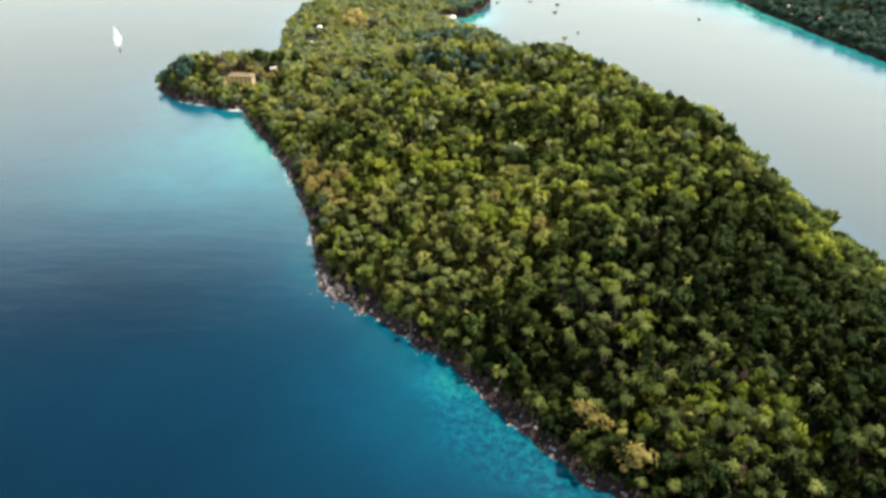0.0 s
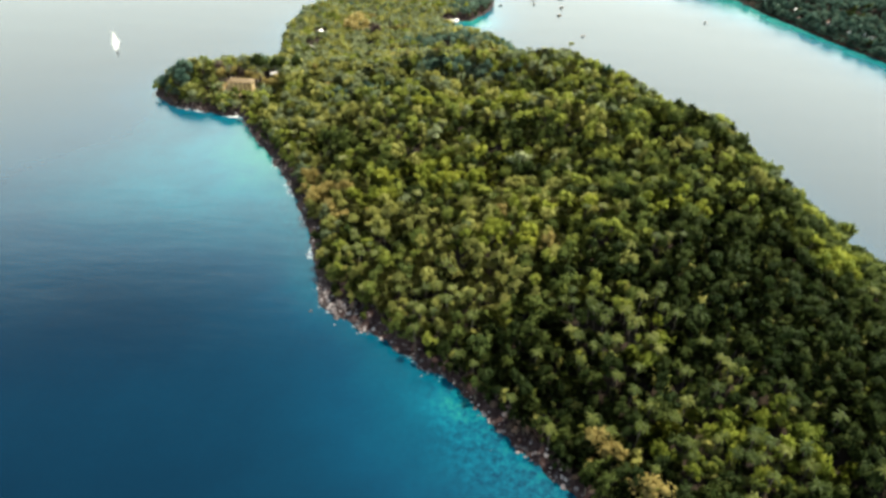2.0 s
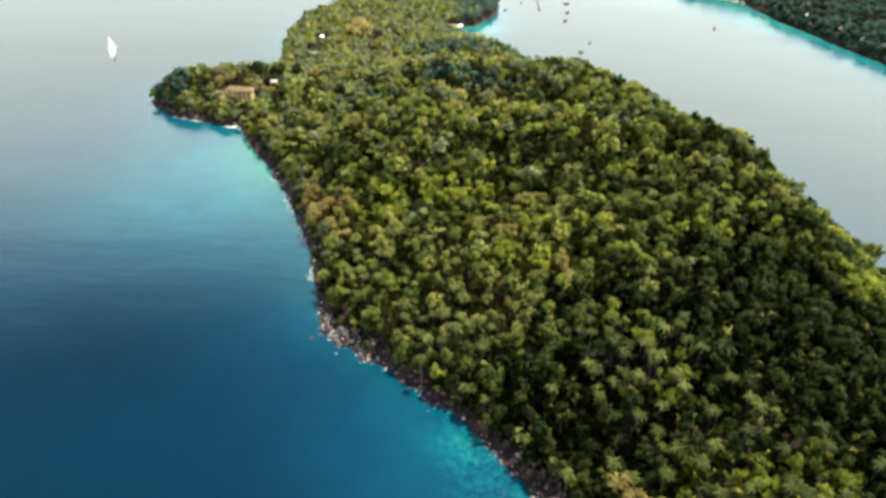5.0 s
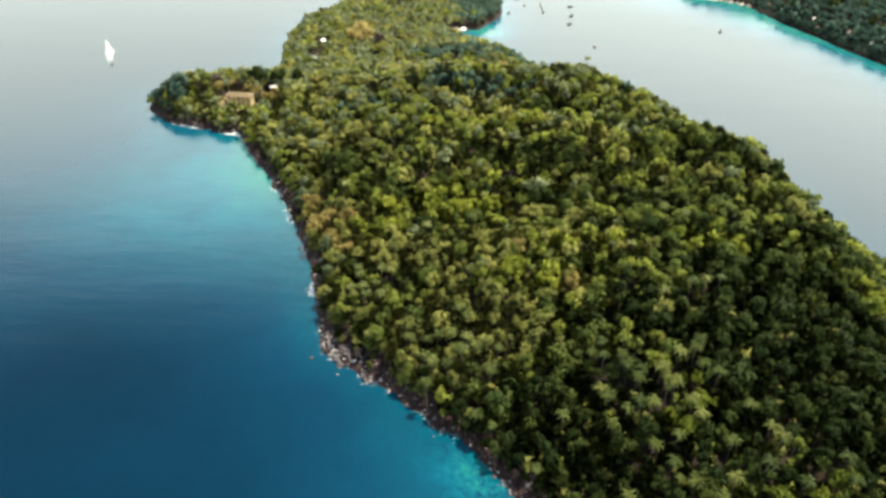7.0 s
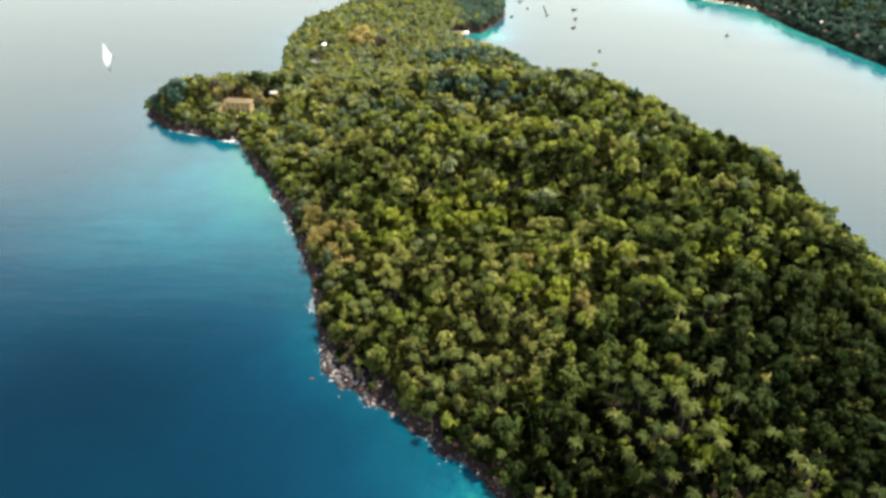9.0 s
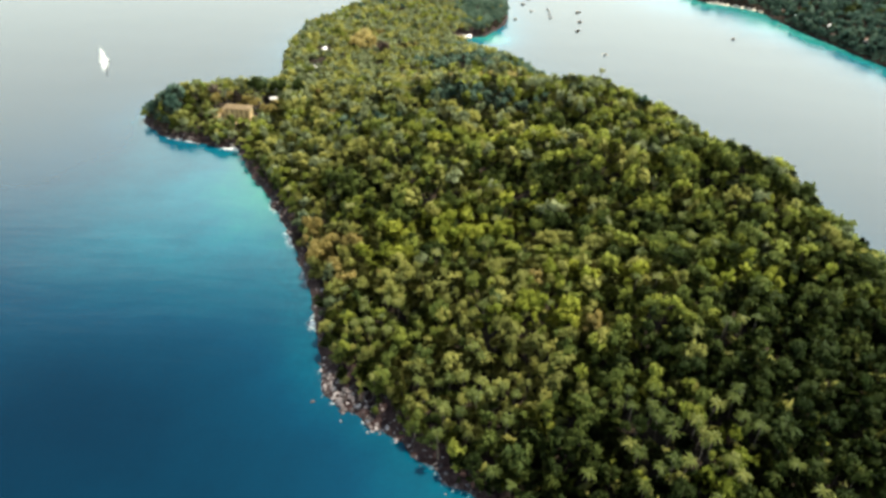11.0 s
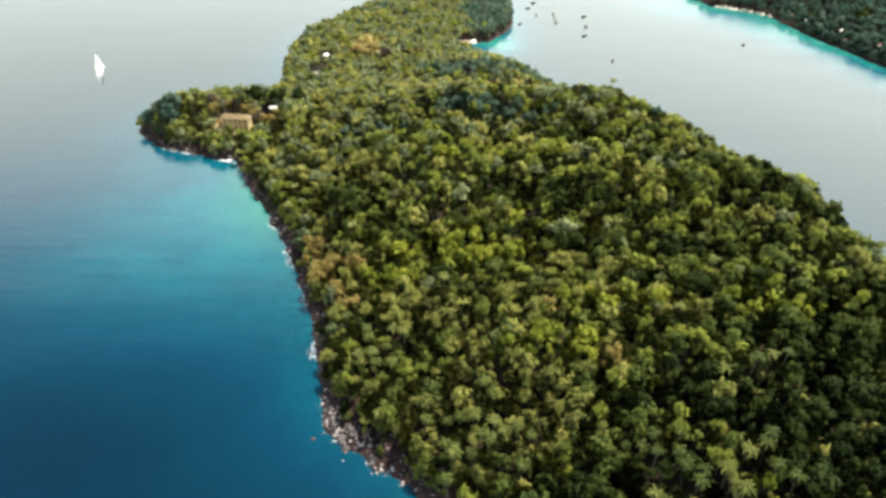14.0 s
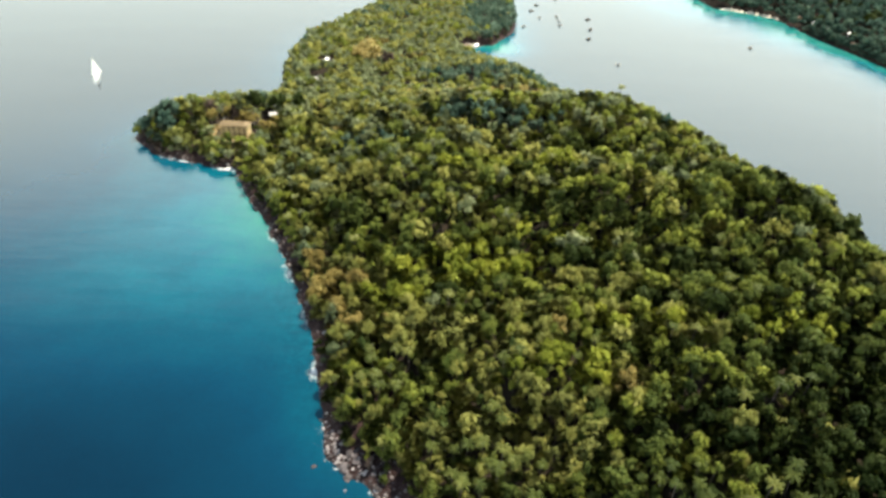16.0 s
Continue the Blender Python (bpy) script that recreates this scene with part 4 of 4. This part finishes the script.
# saplings and undergrowth between the trees
low_spots, low_d = stand(ISLAND, 4.4, -200, 190, 80, 480, 5.0)
low_spots = low_spots[~clearing(low_spots[:, 0], low_spots[:, 1]) & ~((np.abs(low_spots[:, 0] + 138) < 16) & (np.abs(low_spots[:, 1] - 444) < 16))]
count = len(low_spots)
SAPLINGS = (low_spots, land_height(low_spots, ISLAND), rng.uniform(3.0, 6.4, count), rng.uniform(1.8, 3.0, count), rng.uniform(0, 1, count), rng.uniform(0, 6.28, count))
sapling_kind = rng.uniform(0, 1, count)
for kind, word, low_end, high_end in (("green", "green", 0, 0.6), ("olive", "olive green", 0.6, 1.1)):
    wood("undergrowth", word + " saplings and undergrowth between the forest trees", np.nonzero((sapling_kind >= low_end) & (sapling_kind < high_end))[0], SCRUB, kind, SAPLINGS)


# ---------------------------------------------------------------- rocks along the shore
def rock_shape(r):
    bm = bmesh.new()
    bmesh.ops.create_icosphere(bm, subdivisions=2, radius=1.0)
    stretch = Vector((r.uniform(0.8, 1.3), r.uniform(0.7, 1.1), r.uniform(0.5, 0.8)))
    cuts = [(Vector(r.normal(size=3)).normalized(), r.uniform(0.55, 0.85)) for n in range(7)]
    for v in bm.verts:
        for way, far in cuts:                      # split faces, as broken rock has
            over = v.co.dot(way) - far
            if over > 0:
                v.co -= way * over
        v.co = Vector(a * b for a, b in zip(v.co * (1 + r.uniform(-0.05, 0.05)), stretch))
    bmesh.ops.remove_doubles(bm, verts=bm.verts, dist=0.05)
    bmesh.ops.dissolve_limit(bm, angle_limit=radians(9), verts=bm.verts, edges=bm.edges)
    bmesh.ops.triangulate(bm, faces=bm.faces)
    return bm


ROCK_MESHES = []
for n in range(8):
    me = bpy.data.meshes.new("shore_rock")
    one = rock_shape(np.random.default_rng(600 + n))
    one.to_mesh(me)
    one.free()
    me.materials.append(ROCK)
    ROCK_MESHES.append(me)
rr = np.random.default_rng(17)
cand = np.c_[rr.uniform(-210, 75, 115000), rr.uniform(85, 480, 115000)]
cand = cand[(np.abs(inland(cand, ISLAND)) < 9)]
cd = shore_of(cand, ISLAND)
beach = np.exp(-((cand[:, 0] + 42) / 18) ** 2 - ((cand[:, 1] - 200) / 17) ** 2)
chance = np.where(cd > 0, np.exp(-cd / (2.6 + 4.0 * beach)), np.exp(cd / (0.8 + 0.3 * beach + 1.2 * (cand[:, 1] < 175)))) * (0.6 + 0.9 * beach)
keep = rr.uniform(0, 1, len(cand)) < np.minimum(chance * (1.0 + 0.7 * (cand[:, 1] < 215) * (np.abs(cd) < 1.5)), 1)
cand, cd, beach = cand[keep], cd[keep], beach[keep]
size = np.clip(rr.lognormal(-1.0, 0.50, len(cand)) * (1 + 0.25 * beach), 0.2, 1.4)
base = land_height(cand, ISLAND)
rock_order = np.argsort(np.hypot(cand[:, 0] + 25, cand[:, 1] - 190) - 40 * (size > 1.0))
for n in rock_order[:290]:
    ob = new("boulder", ROCK_MESHES[int(n) % 8])
    ob.matrix_world = pose(cand[n, 0], cand[n, 1], max(base[n], -0.5) + 0.12 * size[n], rr.uniform(-15, 15), rr.uniform(-15, 15), rr.uniform(0, 360)) @ Matrix.Diagonal((size[n],) * 3 + (1,))
    tagged(ob, "angular grey-brown boulder lying on the rocky shore", "rock", "boulders on the shore")
for bx, by, s in ((-43, 198.5, 2.1), (-58.5, 240, 1.9), (-33, 191.5, 1.3)):
    ob = new("boulder", ROCK_MESHES[2])
    ob.matrix_world = pose(bx, by, 0.2, 8, -6, bx * 7) @ Matrix.Diagonal((s, s, s, 1))
    tagged(ob, "large pale boulder washed by the sea at the shore's edge", "rock", "boulders on the shore")
pieces = []
rock_data = []
for me in ROCK_MESHES:
    v = np.zeros(len(me.vertices) * 3)
    me.vertices.foreach_get("co", v)
    rock_data.append((v.reshape(-1, 3), np.array([tuple(p.vertices) for p in me.polygons])))
for n in rock_order[290:]:
    v, f = rock_data[int(n) % 8]
    a = rr.uniform(0, 6.28)
    spin = np.array([(math.cos(a), -math.sin(a), 0), (math.sin(a), math.cos(a), 0), (0, 0, 1)])
    pieces.append(((v * size[n]) @ spin.T + (cand[n, 0], cand[n, 1], max(base[n], -0.5) + 0.12 * size[n]), f))
tagged(link("shore_rocks", mesh_of("shore_rocks", *joined(pieces), ROCK)), "broken grey-brown rocks strewn along the waterline", "rocks", kind="stuff")


# ---------------------------------------------------------------- houses
def house(name, label, x, y, z, angle, long, deep, high, roof_mat, wall_mat):
    """A small house on a plinth: walls with a door and windows, and a pitched roof with eaves."""
    home = tagged(new(name), label, "house")
    home.matrix_world = pose(x, y, z, 0, 0, angle)
    a, b, t = long / 2, deep / 2, 0.15
    part("plinth", box(bmesh.new(), -a - 0.2, a + 0.2, -b - 0.2, b + 0.2, -1.2, 0.3), ROCK, home)
    top = 0.3 + high
    door, win = 0.5, 0.6
    wall = bmesh.new()                              # front wall, built round its openings
    xs = [-a, -a * 0.62 - win, -a * 0.62 + win, -door, door, a * 0.62 - win, a * 0.62 + win, a]
    for n in range(0, 7, 2):
        box(wall, xs[n], xs[n + 1], -b, -b + t, 0.3, top)
    for n in (1, 5):
        box(wall, xs[n], xs[n + 1], -b, -b + t, 0.3, 1.2)
        box(wall, xs[n], xs[n + 1], -b, -b + t, 2.3, top)
    box(wall, xs[3], xs[4], -b, -b + t, 2.35, top)
    part("front_wall", wall, wall_mat, home)
    part("back_wall", box(bmesh.new(), -a, a, b - t, b, 0.3, top), wall_mat, home)
    rise_to = top + deep * 0.30
    for s in (-1, 1):
        g = bmesh.new()                             # side wall with its gable
        lo, hi = (s * a - t, s * a) if s > 0 else (s * a, s * a + t)
        ring = [(-b + t, 0.3), (b - t, 0.3), (b - t, top), (0, rise_to - 0.08), (-b + t, top)]
        f0, f1 = [g.verts.new((lo, p, q)) for p, q in ring], [g.verts.new((hi, p, q)) for p, q in ring]
        g.faces.new(f0[::-1]), g.faces.new(f1)
        for n in range(5):
            g.faces.new((f0[n], f0[(n + 1) % 5], f1[(n + 1) % 5], f1[n]))
        bmesh.ops.recalc_face_normals(g, faces=g.faces)
        part("side_wall", g, wall_mat, home)
        r = bmesh.new()                             # one roof slope, ribbed
        ribs = max(6, int(long / 0.6))
        x0, x1, e, k = -a - 0.5, a + 0.5, 0.6, deep * 0.30 / b
        lower, upper = [], []
        for n in range(ribs * 2 + 1):
            px, lift = x0 + (x1 - x0) * n / (ribs * 2), 0.06 * (n % 2)
            lower.append([r.verts.new((px, s * (b + e), top - e * k + lift)), r.verts.new((px, 0, rise_to + lift))])
            upper.append([r.verts.new((px, s * (b + e), top - e * k + lift + 0.08)), r.verts.new((px, 0, rise_to + lift + 0.08))])
        for n in range(ribs * 2):
            r.faces.new((lower[n][0], lower[n][1], lower[n + 1][1], lower[n + 1][0]))
            r.faces.new((upper[n][0], upper[n + 1][0], upper[n + 1][1], upper[n][1]))
            r.faces.new((lower[n][0], lower[n + 1][0], upper[n + 1][0], upper[n][0]))
        bmesh.ops.recalc_face_normals(r, faces=r.faces)
        part("roof_slope", r, roof_mat, home)
        pane = part("window", box(bmesh.new(), s * a * 0.62 - win, s * a * 0.62 + win, -b + 0.05, -b + 0.09, 1.2, 2.3), DARK_GLASS, home, "dark window pane")
        frame_bm, c = bmesh.new(), s * a * 0.62
        box(frame_bm, c - win, c + win, -b - 0.03, -b + 0.04, 2.22, 2.3), box(frame_bm, c - win, c + win, -b - 0.03, -b + 0.04, 1.2, 1.28)
        box(frame_bm, c - win, c - win + 0.08, -b - 0.03, -b + 0.04, 1.283, 2.217), box(frame_bm, c + win - 0.08, c + win, -b - 0.03, -b + 0.04, 1.283, 2.217)
        box(frame_bm, c - 0.03, c + 0.03, -b - 0.02, -b + 0.04, 1.283, 2.217)
        part("window_frame", frame_bm, PLANK, pane, "weathered wooden frame")
        part("window_sill", box(bmesh.new(), c - win - 0.1, c + win + 0.1, -b - 0.14, -b - 0.034, 1.12, 1.19), ROCK, pane)
    leaf = part("door", box(bmesh.new(), -door, door, -b + 0.04, -b + 0.09, 0.3, 2.35), PLANK, home, "plain plank door")
    part("door_handle", box(bmesh.new(), 0.32, 0.44, -b - 0.03, -b + 0.036, 1.28, 1.33), PAINT, leaf, "dark metal handle")
    part("ridge_cap", box(bmesh.new(), -a - 0.55, a + 0.55, -0.16, 0.16, rise_to + 0.15, rise_to + 0.2, 0.02), roof_mat, home)
    return home


def arcade_house(x, y, z, angle, long, deep):
    """A two-storey house whose front is a row of piers with deep openings, under a hipped thatch."""
    home = tagged(new("house"), "tan plastered two-storey house with open bays and a thatched roof", "house")
    home.matrix_world = pose(x, y, z, 0, 0, angle)
    a, b, storey, bays = long / 2, deep / 2, 3.2, 5
    part("plinth", box(bmesh.new(), -a - 0.3, a + 0.3, -b - 0.3, b + 0.3, -2.2, 0.2, 0.05), TAN, home)
    for level in range(2):
        low_z = 0.2 + level * storey
        for n in range(bays + 1):
            c = -a + 0.45 + (long - 0.9) * n / bays
            part("pier", box(bmesh.new(), max(c - 0.8, -a), min(c + 0.8, a), -b, -b + 0.7, low_z, low_z + storey - 0.45, 0.04), TAN, home)
        part("lintel", box(bmesh.new(), -a - 0.1, a + 0.1, -b - 0.05, -b + 0.75, low_z + storey - 0.447, low_z + storey - 0.003, 0.03), TAN, home)
        part("floor_slab", box(bmesh.new(), -a, a, -b + 0.76, b - 0.26, low_z + storey - 0.25, low_z + storey - 0.03), PLANK, home)
        part("inner_wall", box(bmesh.new(), -a + 0.3, a - 0.3, -b + 2.0, -b + 2.15, low_z, low_z + storey - 0.26), PLANK, home)
        for s in (-1, 1):
            part("side_wall", box(bmesh.new(), s * a - 0.12 - 0.12 * s, s * a + 0.12 - 0.12 * s, -b + 0.76, b - 0.26, low_z, low_z + storey - 0.26), TAN, home)
        part("back_wall", box(bmesh.new(), -a, a, b - 0.25, b, low_z, low_z + storey - 0.003), TAN, home)
        for n in range(bays):
            c = -a + 0.45 + (long - 0.9) * (n + 0.5) / bays
            part("railing", box(bmesh.new(), c - (long - 0.9) / bays / 2 + 0.82, c + (long - 0.9) / bays / 2 - 0.82, -b + 0.2, -b + 0.3, low_z, low_z + 0.75, 0.02), PLANK, home)
    top, up = 0.2 + 2 * storey, deep * 0.30
    r, e = bmesh.new(), 0.8
    low_ring = [r.verts.new(p) for p in ((-a - e, -b - e, top - 0.1), (a + e, -b - e, top - 0.1), (a + e, b + e, top - 0.1), (-a - e, b + e, top - 0.1))]
    eave = [r.verts.new((v.co.x, v.co.y, v.co.z + 0.3)) for v in low_ring]
    ridge = [r.verts.new((-a + b, 0, top + up)), r.verts.new((a - b, 0, top + up))]
    r.faces.new(low_ring[::-1])
    for n in range(4):
        r.faces.new((low_ring[n], low_ring[(n + 1) % 4], eave[(n + 1) % 4], eave[n]))
    r.faces.new((eave[0], eave[1], ridge[1], ridge[0])), r.faces.new((eave[2], eave[3], ridge[0], ridge[1]))
    r.faces.new((eave[1], eave[2], ridge[1])), r.faces.new((eave[3], eave[0], ridge[0]))
    part("roof", r, THATCH, home, "brown palm thatch")
    return home


def on_land(x, y, poly=ISLAND):
    return float(land_height(np.array([(x, y)], float), poly)[0])


house("house", "small white-roofed house among trees near the shore", -112, 551, on_land(-112, 551) + 2.2, 65, 3.4, 3.0, 2.3, WHITE, WHITE)
house("house", "small hut with a pale tin roof among trees", -113, 521, on_land(-113, 521) + 0.6, 60, 4.2, 3.6, 2.5, TIN, PLANK)
house("house", "low hut with a pale tin roof beside the clearing", -125, 443, on_land(-125, 443) + 1.2, 20, 3.8, 3.2, 2.5, TIN, PLANK)
arcade_house(-142, 423.5, on_land(-142, 419) + 0.8, -4, 16.0, 6.5)
house("house", "white-roofed hut on the sandy beach of the bay", 2, 631, on_land(2, 631) + 0.4, 40, 3.4, 3.0, 2.4, WHITE, WHITE)
house("house", "weathered hut on the sandy beach of the bay", -6, 622, on_land(-6, 622) + 0.4, 25, 5.5, 4.0, 2.4, RUST, PLANK)
for n, (hx, hy, angle, roof_mat, wall_mat) in enumerate(VILLAGE):
    hx += 2.0 + 4.0 * math.sin(2.3 * n)
    word = {"white_paint": "white", "weathered_tin_roof": "grey tin", "rusty_tin_roof": "rusty"}[roof_mat.name]
    tagged(house("house", "small village house with a " + word + " roof by the shore", hx, hy, on_land(hx, hy, EAST) + 0.5, angle + 70, 4.2, 3.4, 2.4, roof_mat, wall_mat), group="village houses")


# ---------------------------------------------------------------- boats
def hull_mesh(long, beam, deep, sheer=0.25, stations=11):
    """An open-topped hull with a raked bow, and a deck let in below its rim."""
    bm = bmesh.new()
    rows = []
    for n in range(stations):
        u = n / (stations - 1)
        w = beam / 2 * (1 - max(0.0, (u - 0.45) / 0.55) ** 2.2) * (0.86 + 0.14 * min(1, u / 0.3))
        up = sheer * (2 * u - 0.8) ** 2
        x = -long / 2 + long * u
        keel = -deep * 0.45 * (1 - max(0.0, (u - 0.7) / 0.3) ** 2)
        w = max(w, 0.03)
        ring = [(x, -w * 0.85, deep * 0.45 + up), (x, -w, deep * 0.55 + up), (x, -w * 0.82, 0.0), (x, 0, keel), (x, w * 0.82, 0.0), (x, w, deep * 0.55 + up), (x, w * 0.85, deep * 0.45 + up)]
        rows.append([bm.verts.new(p) for p in ring])
    for a, b in zip(rows, rows[1:]):
        for k in range(6):
            bm.faces.new((a[k], a[k + 1], b[k + 1], b[k]))
        bm.faces.new((a[6], a[0], b[0], b[6]))
    bm.faces.new(rows[0]), bm.faces.new(rows[-1][::-1])
    bmesh.ops.recalc_face_normals(bm, faces=bm.faces)
    return bm


def pole(bm, a, b, r, sides=6):
    v, f = tube([a, b], [r, r * 0.8], sides)
    vs = [bm.verts.new(p) for p in v]
    for t in f:
        bm.faces.new([vs[k] for k in t])
    return bm


def outrigger(x, y, angle, long):
    boat = tagged(new("fishing_boat"), "dark wooden outrigger fishing boat moored in the calm bay", "boat", "moored fishing boats")
    boat.matrix_world = pose(x, y, 0.1, 0, 0, angle)
    beam = long * 0.2
    part("hull", hull_mesh(long, beam, long * 0.16), PAINT, boat)
    part("cabin", box(bmesh.new(), -long * 0.25, long * 0.08, -beam * 0.32, beam * 0.32, long * 0.05, long * 0.22, 0.08), PLANK, boat)
    part("canopy", box(bmesh.new(), -long * 0.30, long * 0.13, -beam * 0.42, beam * 0.42, long * 0.23, long * 0.245, 0.02), PAINT, boat)
    for s in (-1, 1):
        part("float", pole(bmesh.new(), (-long * 0.42, s * beam * 1.5, 0.05), (long * 0.42, s * beam * 1.5, 0.1), 0.09), PLANK, boat)
    for k in (-0.22, 0.2):
        part("cross_beam", pole(bmesh.new(), (long * k, -beam * 1.5, 0.15), (long * k, beam * 1.5, 0.15), 0.06), PLANK, boat)
    return boat


for bx, by, angle, long in ((49, 705, 60, 6.5), (68, 742, 80, 6.5), (70, 796, 15, 6.0), (94, 827, 75, 7.0), (86, 750, 85, 7.0), (85, 717, 88, 8.0), (86, 734, 80, 6.5),
                            (117, 743, 20, 6.5), (113, 705, 55, 7.0), (106, 671, 40, 6.5), (118, 598, 70, 6.5), (250, 663, 85, 6.5), (62, 770, 30, 6.0)):
    outrigger(bx, by, angle, long)


def sailing_boat(x, y, angle):
    boat = tagged(new("sailing_boat"), "white sailing boat with full white sails on the calm sea", "sailing boat")
    boat.matrix_world = pose(x, y, 0.1, 0, 0, angle) @ Matrix.Diagonal((0.66, 0.66, 0.66, 1))
    part("hull", hull_mesh(13.0, 3.8, 2.2, 0.3), WHITE, boat)
    part("cabin", box(bmesh.new(), -3.0, 2.4, -1.1, 1.1, 1.0, 1.9, 0.2), WHITE, boat)
    part("mast", pole(bmesh.new(), (1.0, 0, 0.8), (1.0, 0, 17.5), 0.12), TIN, boat)
    part("boom", pole(bmesh.new(), (1.0, 0, 2.6), (-5.0, 0.8, 2.6), 0.09), TIN, boat)

    def sail(name, a, b, c, belly):
        bm, k = bmesh.new(), 6
        a, b, c = Vector(a), Vector(b), Vector(c)
        for thick in (0.0, 0.03):
            g = {}
            for i in range(k + 1):
                for j in range(k + 1 - i):
                    u, v = i / k, j / k
                    p = a * (1 - u - v) + b * u + c * v
                    p.y += belly * 9 * u * v * (1 - u - v) * 1.6 + belly * 0.8 * (u * (1 - u - v)) + thick
                    g[i, j] = bm.verts.new(p)
            for i in range(k):
                for j in range(k - i):
                    bm.faces.new((g[i, j], g[i + 1, j], g[i, j + 1]))
                    if i + j < k - 1:
                        bm.faces.new((g[i + 1, j], g[i + 1, j + 1], g[i, j + 1]))
        part(name, bm, SAILCLOTH, boat)
    sail("mainsail", (0.85, 0, 2.8), (-4.9, 0.8, 2.8), (0.85, 0, 17.0), 1.2)
    sail("jib", (7.4, 0, 1.8), (-1.6, 2.2, 2.4), (1.1, 0, 16.6), 2.6)
    return boat


sailing_boat(-276, 528, -105)


# ---------------------------------------------------------------- a dead tree on the near shore
snag = tagged(new("fallen_tree"), "bleached dead tree leaning from the bank over the water", "dead tree")
snag.matrix_world = pose(27, 147, max(on_land(27, 147), 0.4), 0, 0, 215)
v, f = tube([(0, 0, -0.3), (1.8, 0.1, 1.0), (3.6, -0.1, 1.7), (5.8, 0.2, 2.0)], [0.26, 0.2, 0.15, 0.06])
link("trunk", mesh_of("dead_trunk", v, f, DRIFTWOOD), snag)
for bend, at in ((1.1, 3.2), (-1.0, 4.2)):
    v, f = tube([(at, 0, 1.6), (at + 0.9, bend, 2.2), (at + 1.5, bend * 1.9, 2.4)], [0.10, 0.07, 0.03], 5)
    link("limb", mesh_of("dead_limb", v, f, DRIFTWOOD), snag)

# bare pale trunks about the house on the point
for px, py, high, lean in ((-153, 437, 10.0, 3), (-135, 436, 9.0, -4), (-129, 430, 8.0, 5), (-126, 452, 10.0, -3), (-147, 442, 8.5, 2)):
    dead = tagged(new("dead_palm"), "bare pale palm trunk standing beside the clearing", "dead tree", "dead palms")
    dead.matrix_world = pose(px, py, on_land(px, py), 0, lean, 40 * lean)
    v, f = tube([(0, 0, -0.5), (0.15, 0, high * 0.4), (0.1, 0.1, high * 0.8), (0, 0, high)], [0.34, 0.25, 0.22, 0.16])
    link("trunk", mesh_of("pale_trunk", v, f, DRIFTWOOD, True), dead)
    for k in range(3):
        a = 2.1 * k + px
        v, f = tube([(0, 0, high - 0.1), (0.7 * math.cos(a), 0.7 * math.sin(a), high + 0.3), (1.3 * math.cos(a), 1.3 * math.sin(a), high - 0.5)], [0.09, 0.07, 0.03], 5)
        link("frond_stump", mesh_of("frond_stump", v, f, BARK), dead)
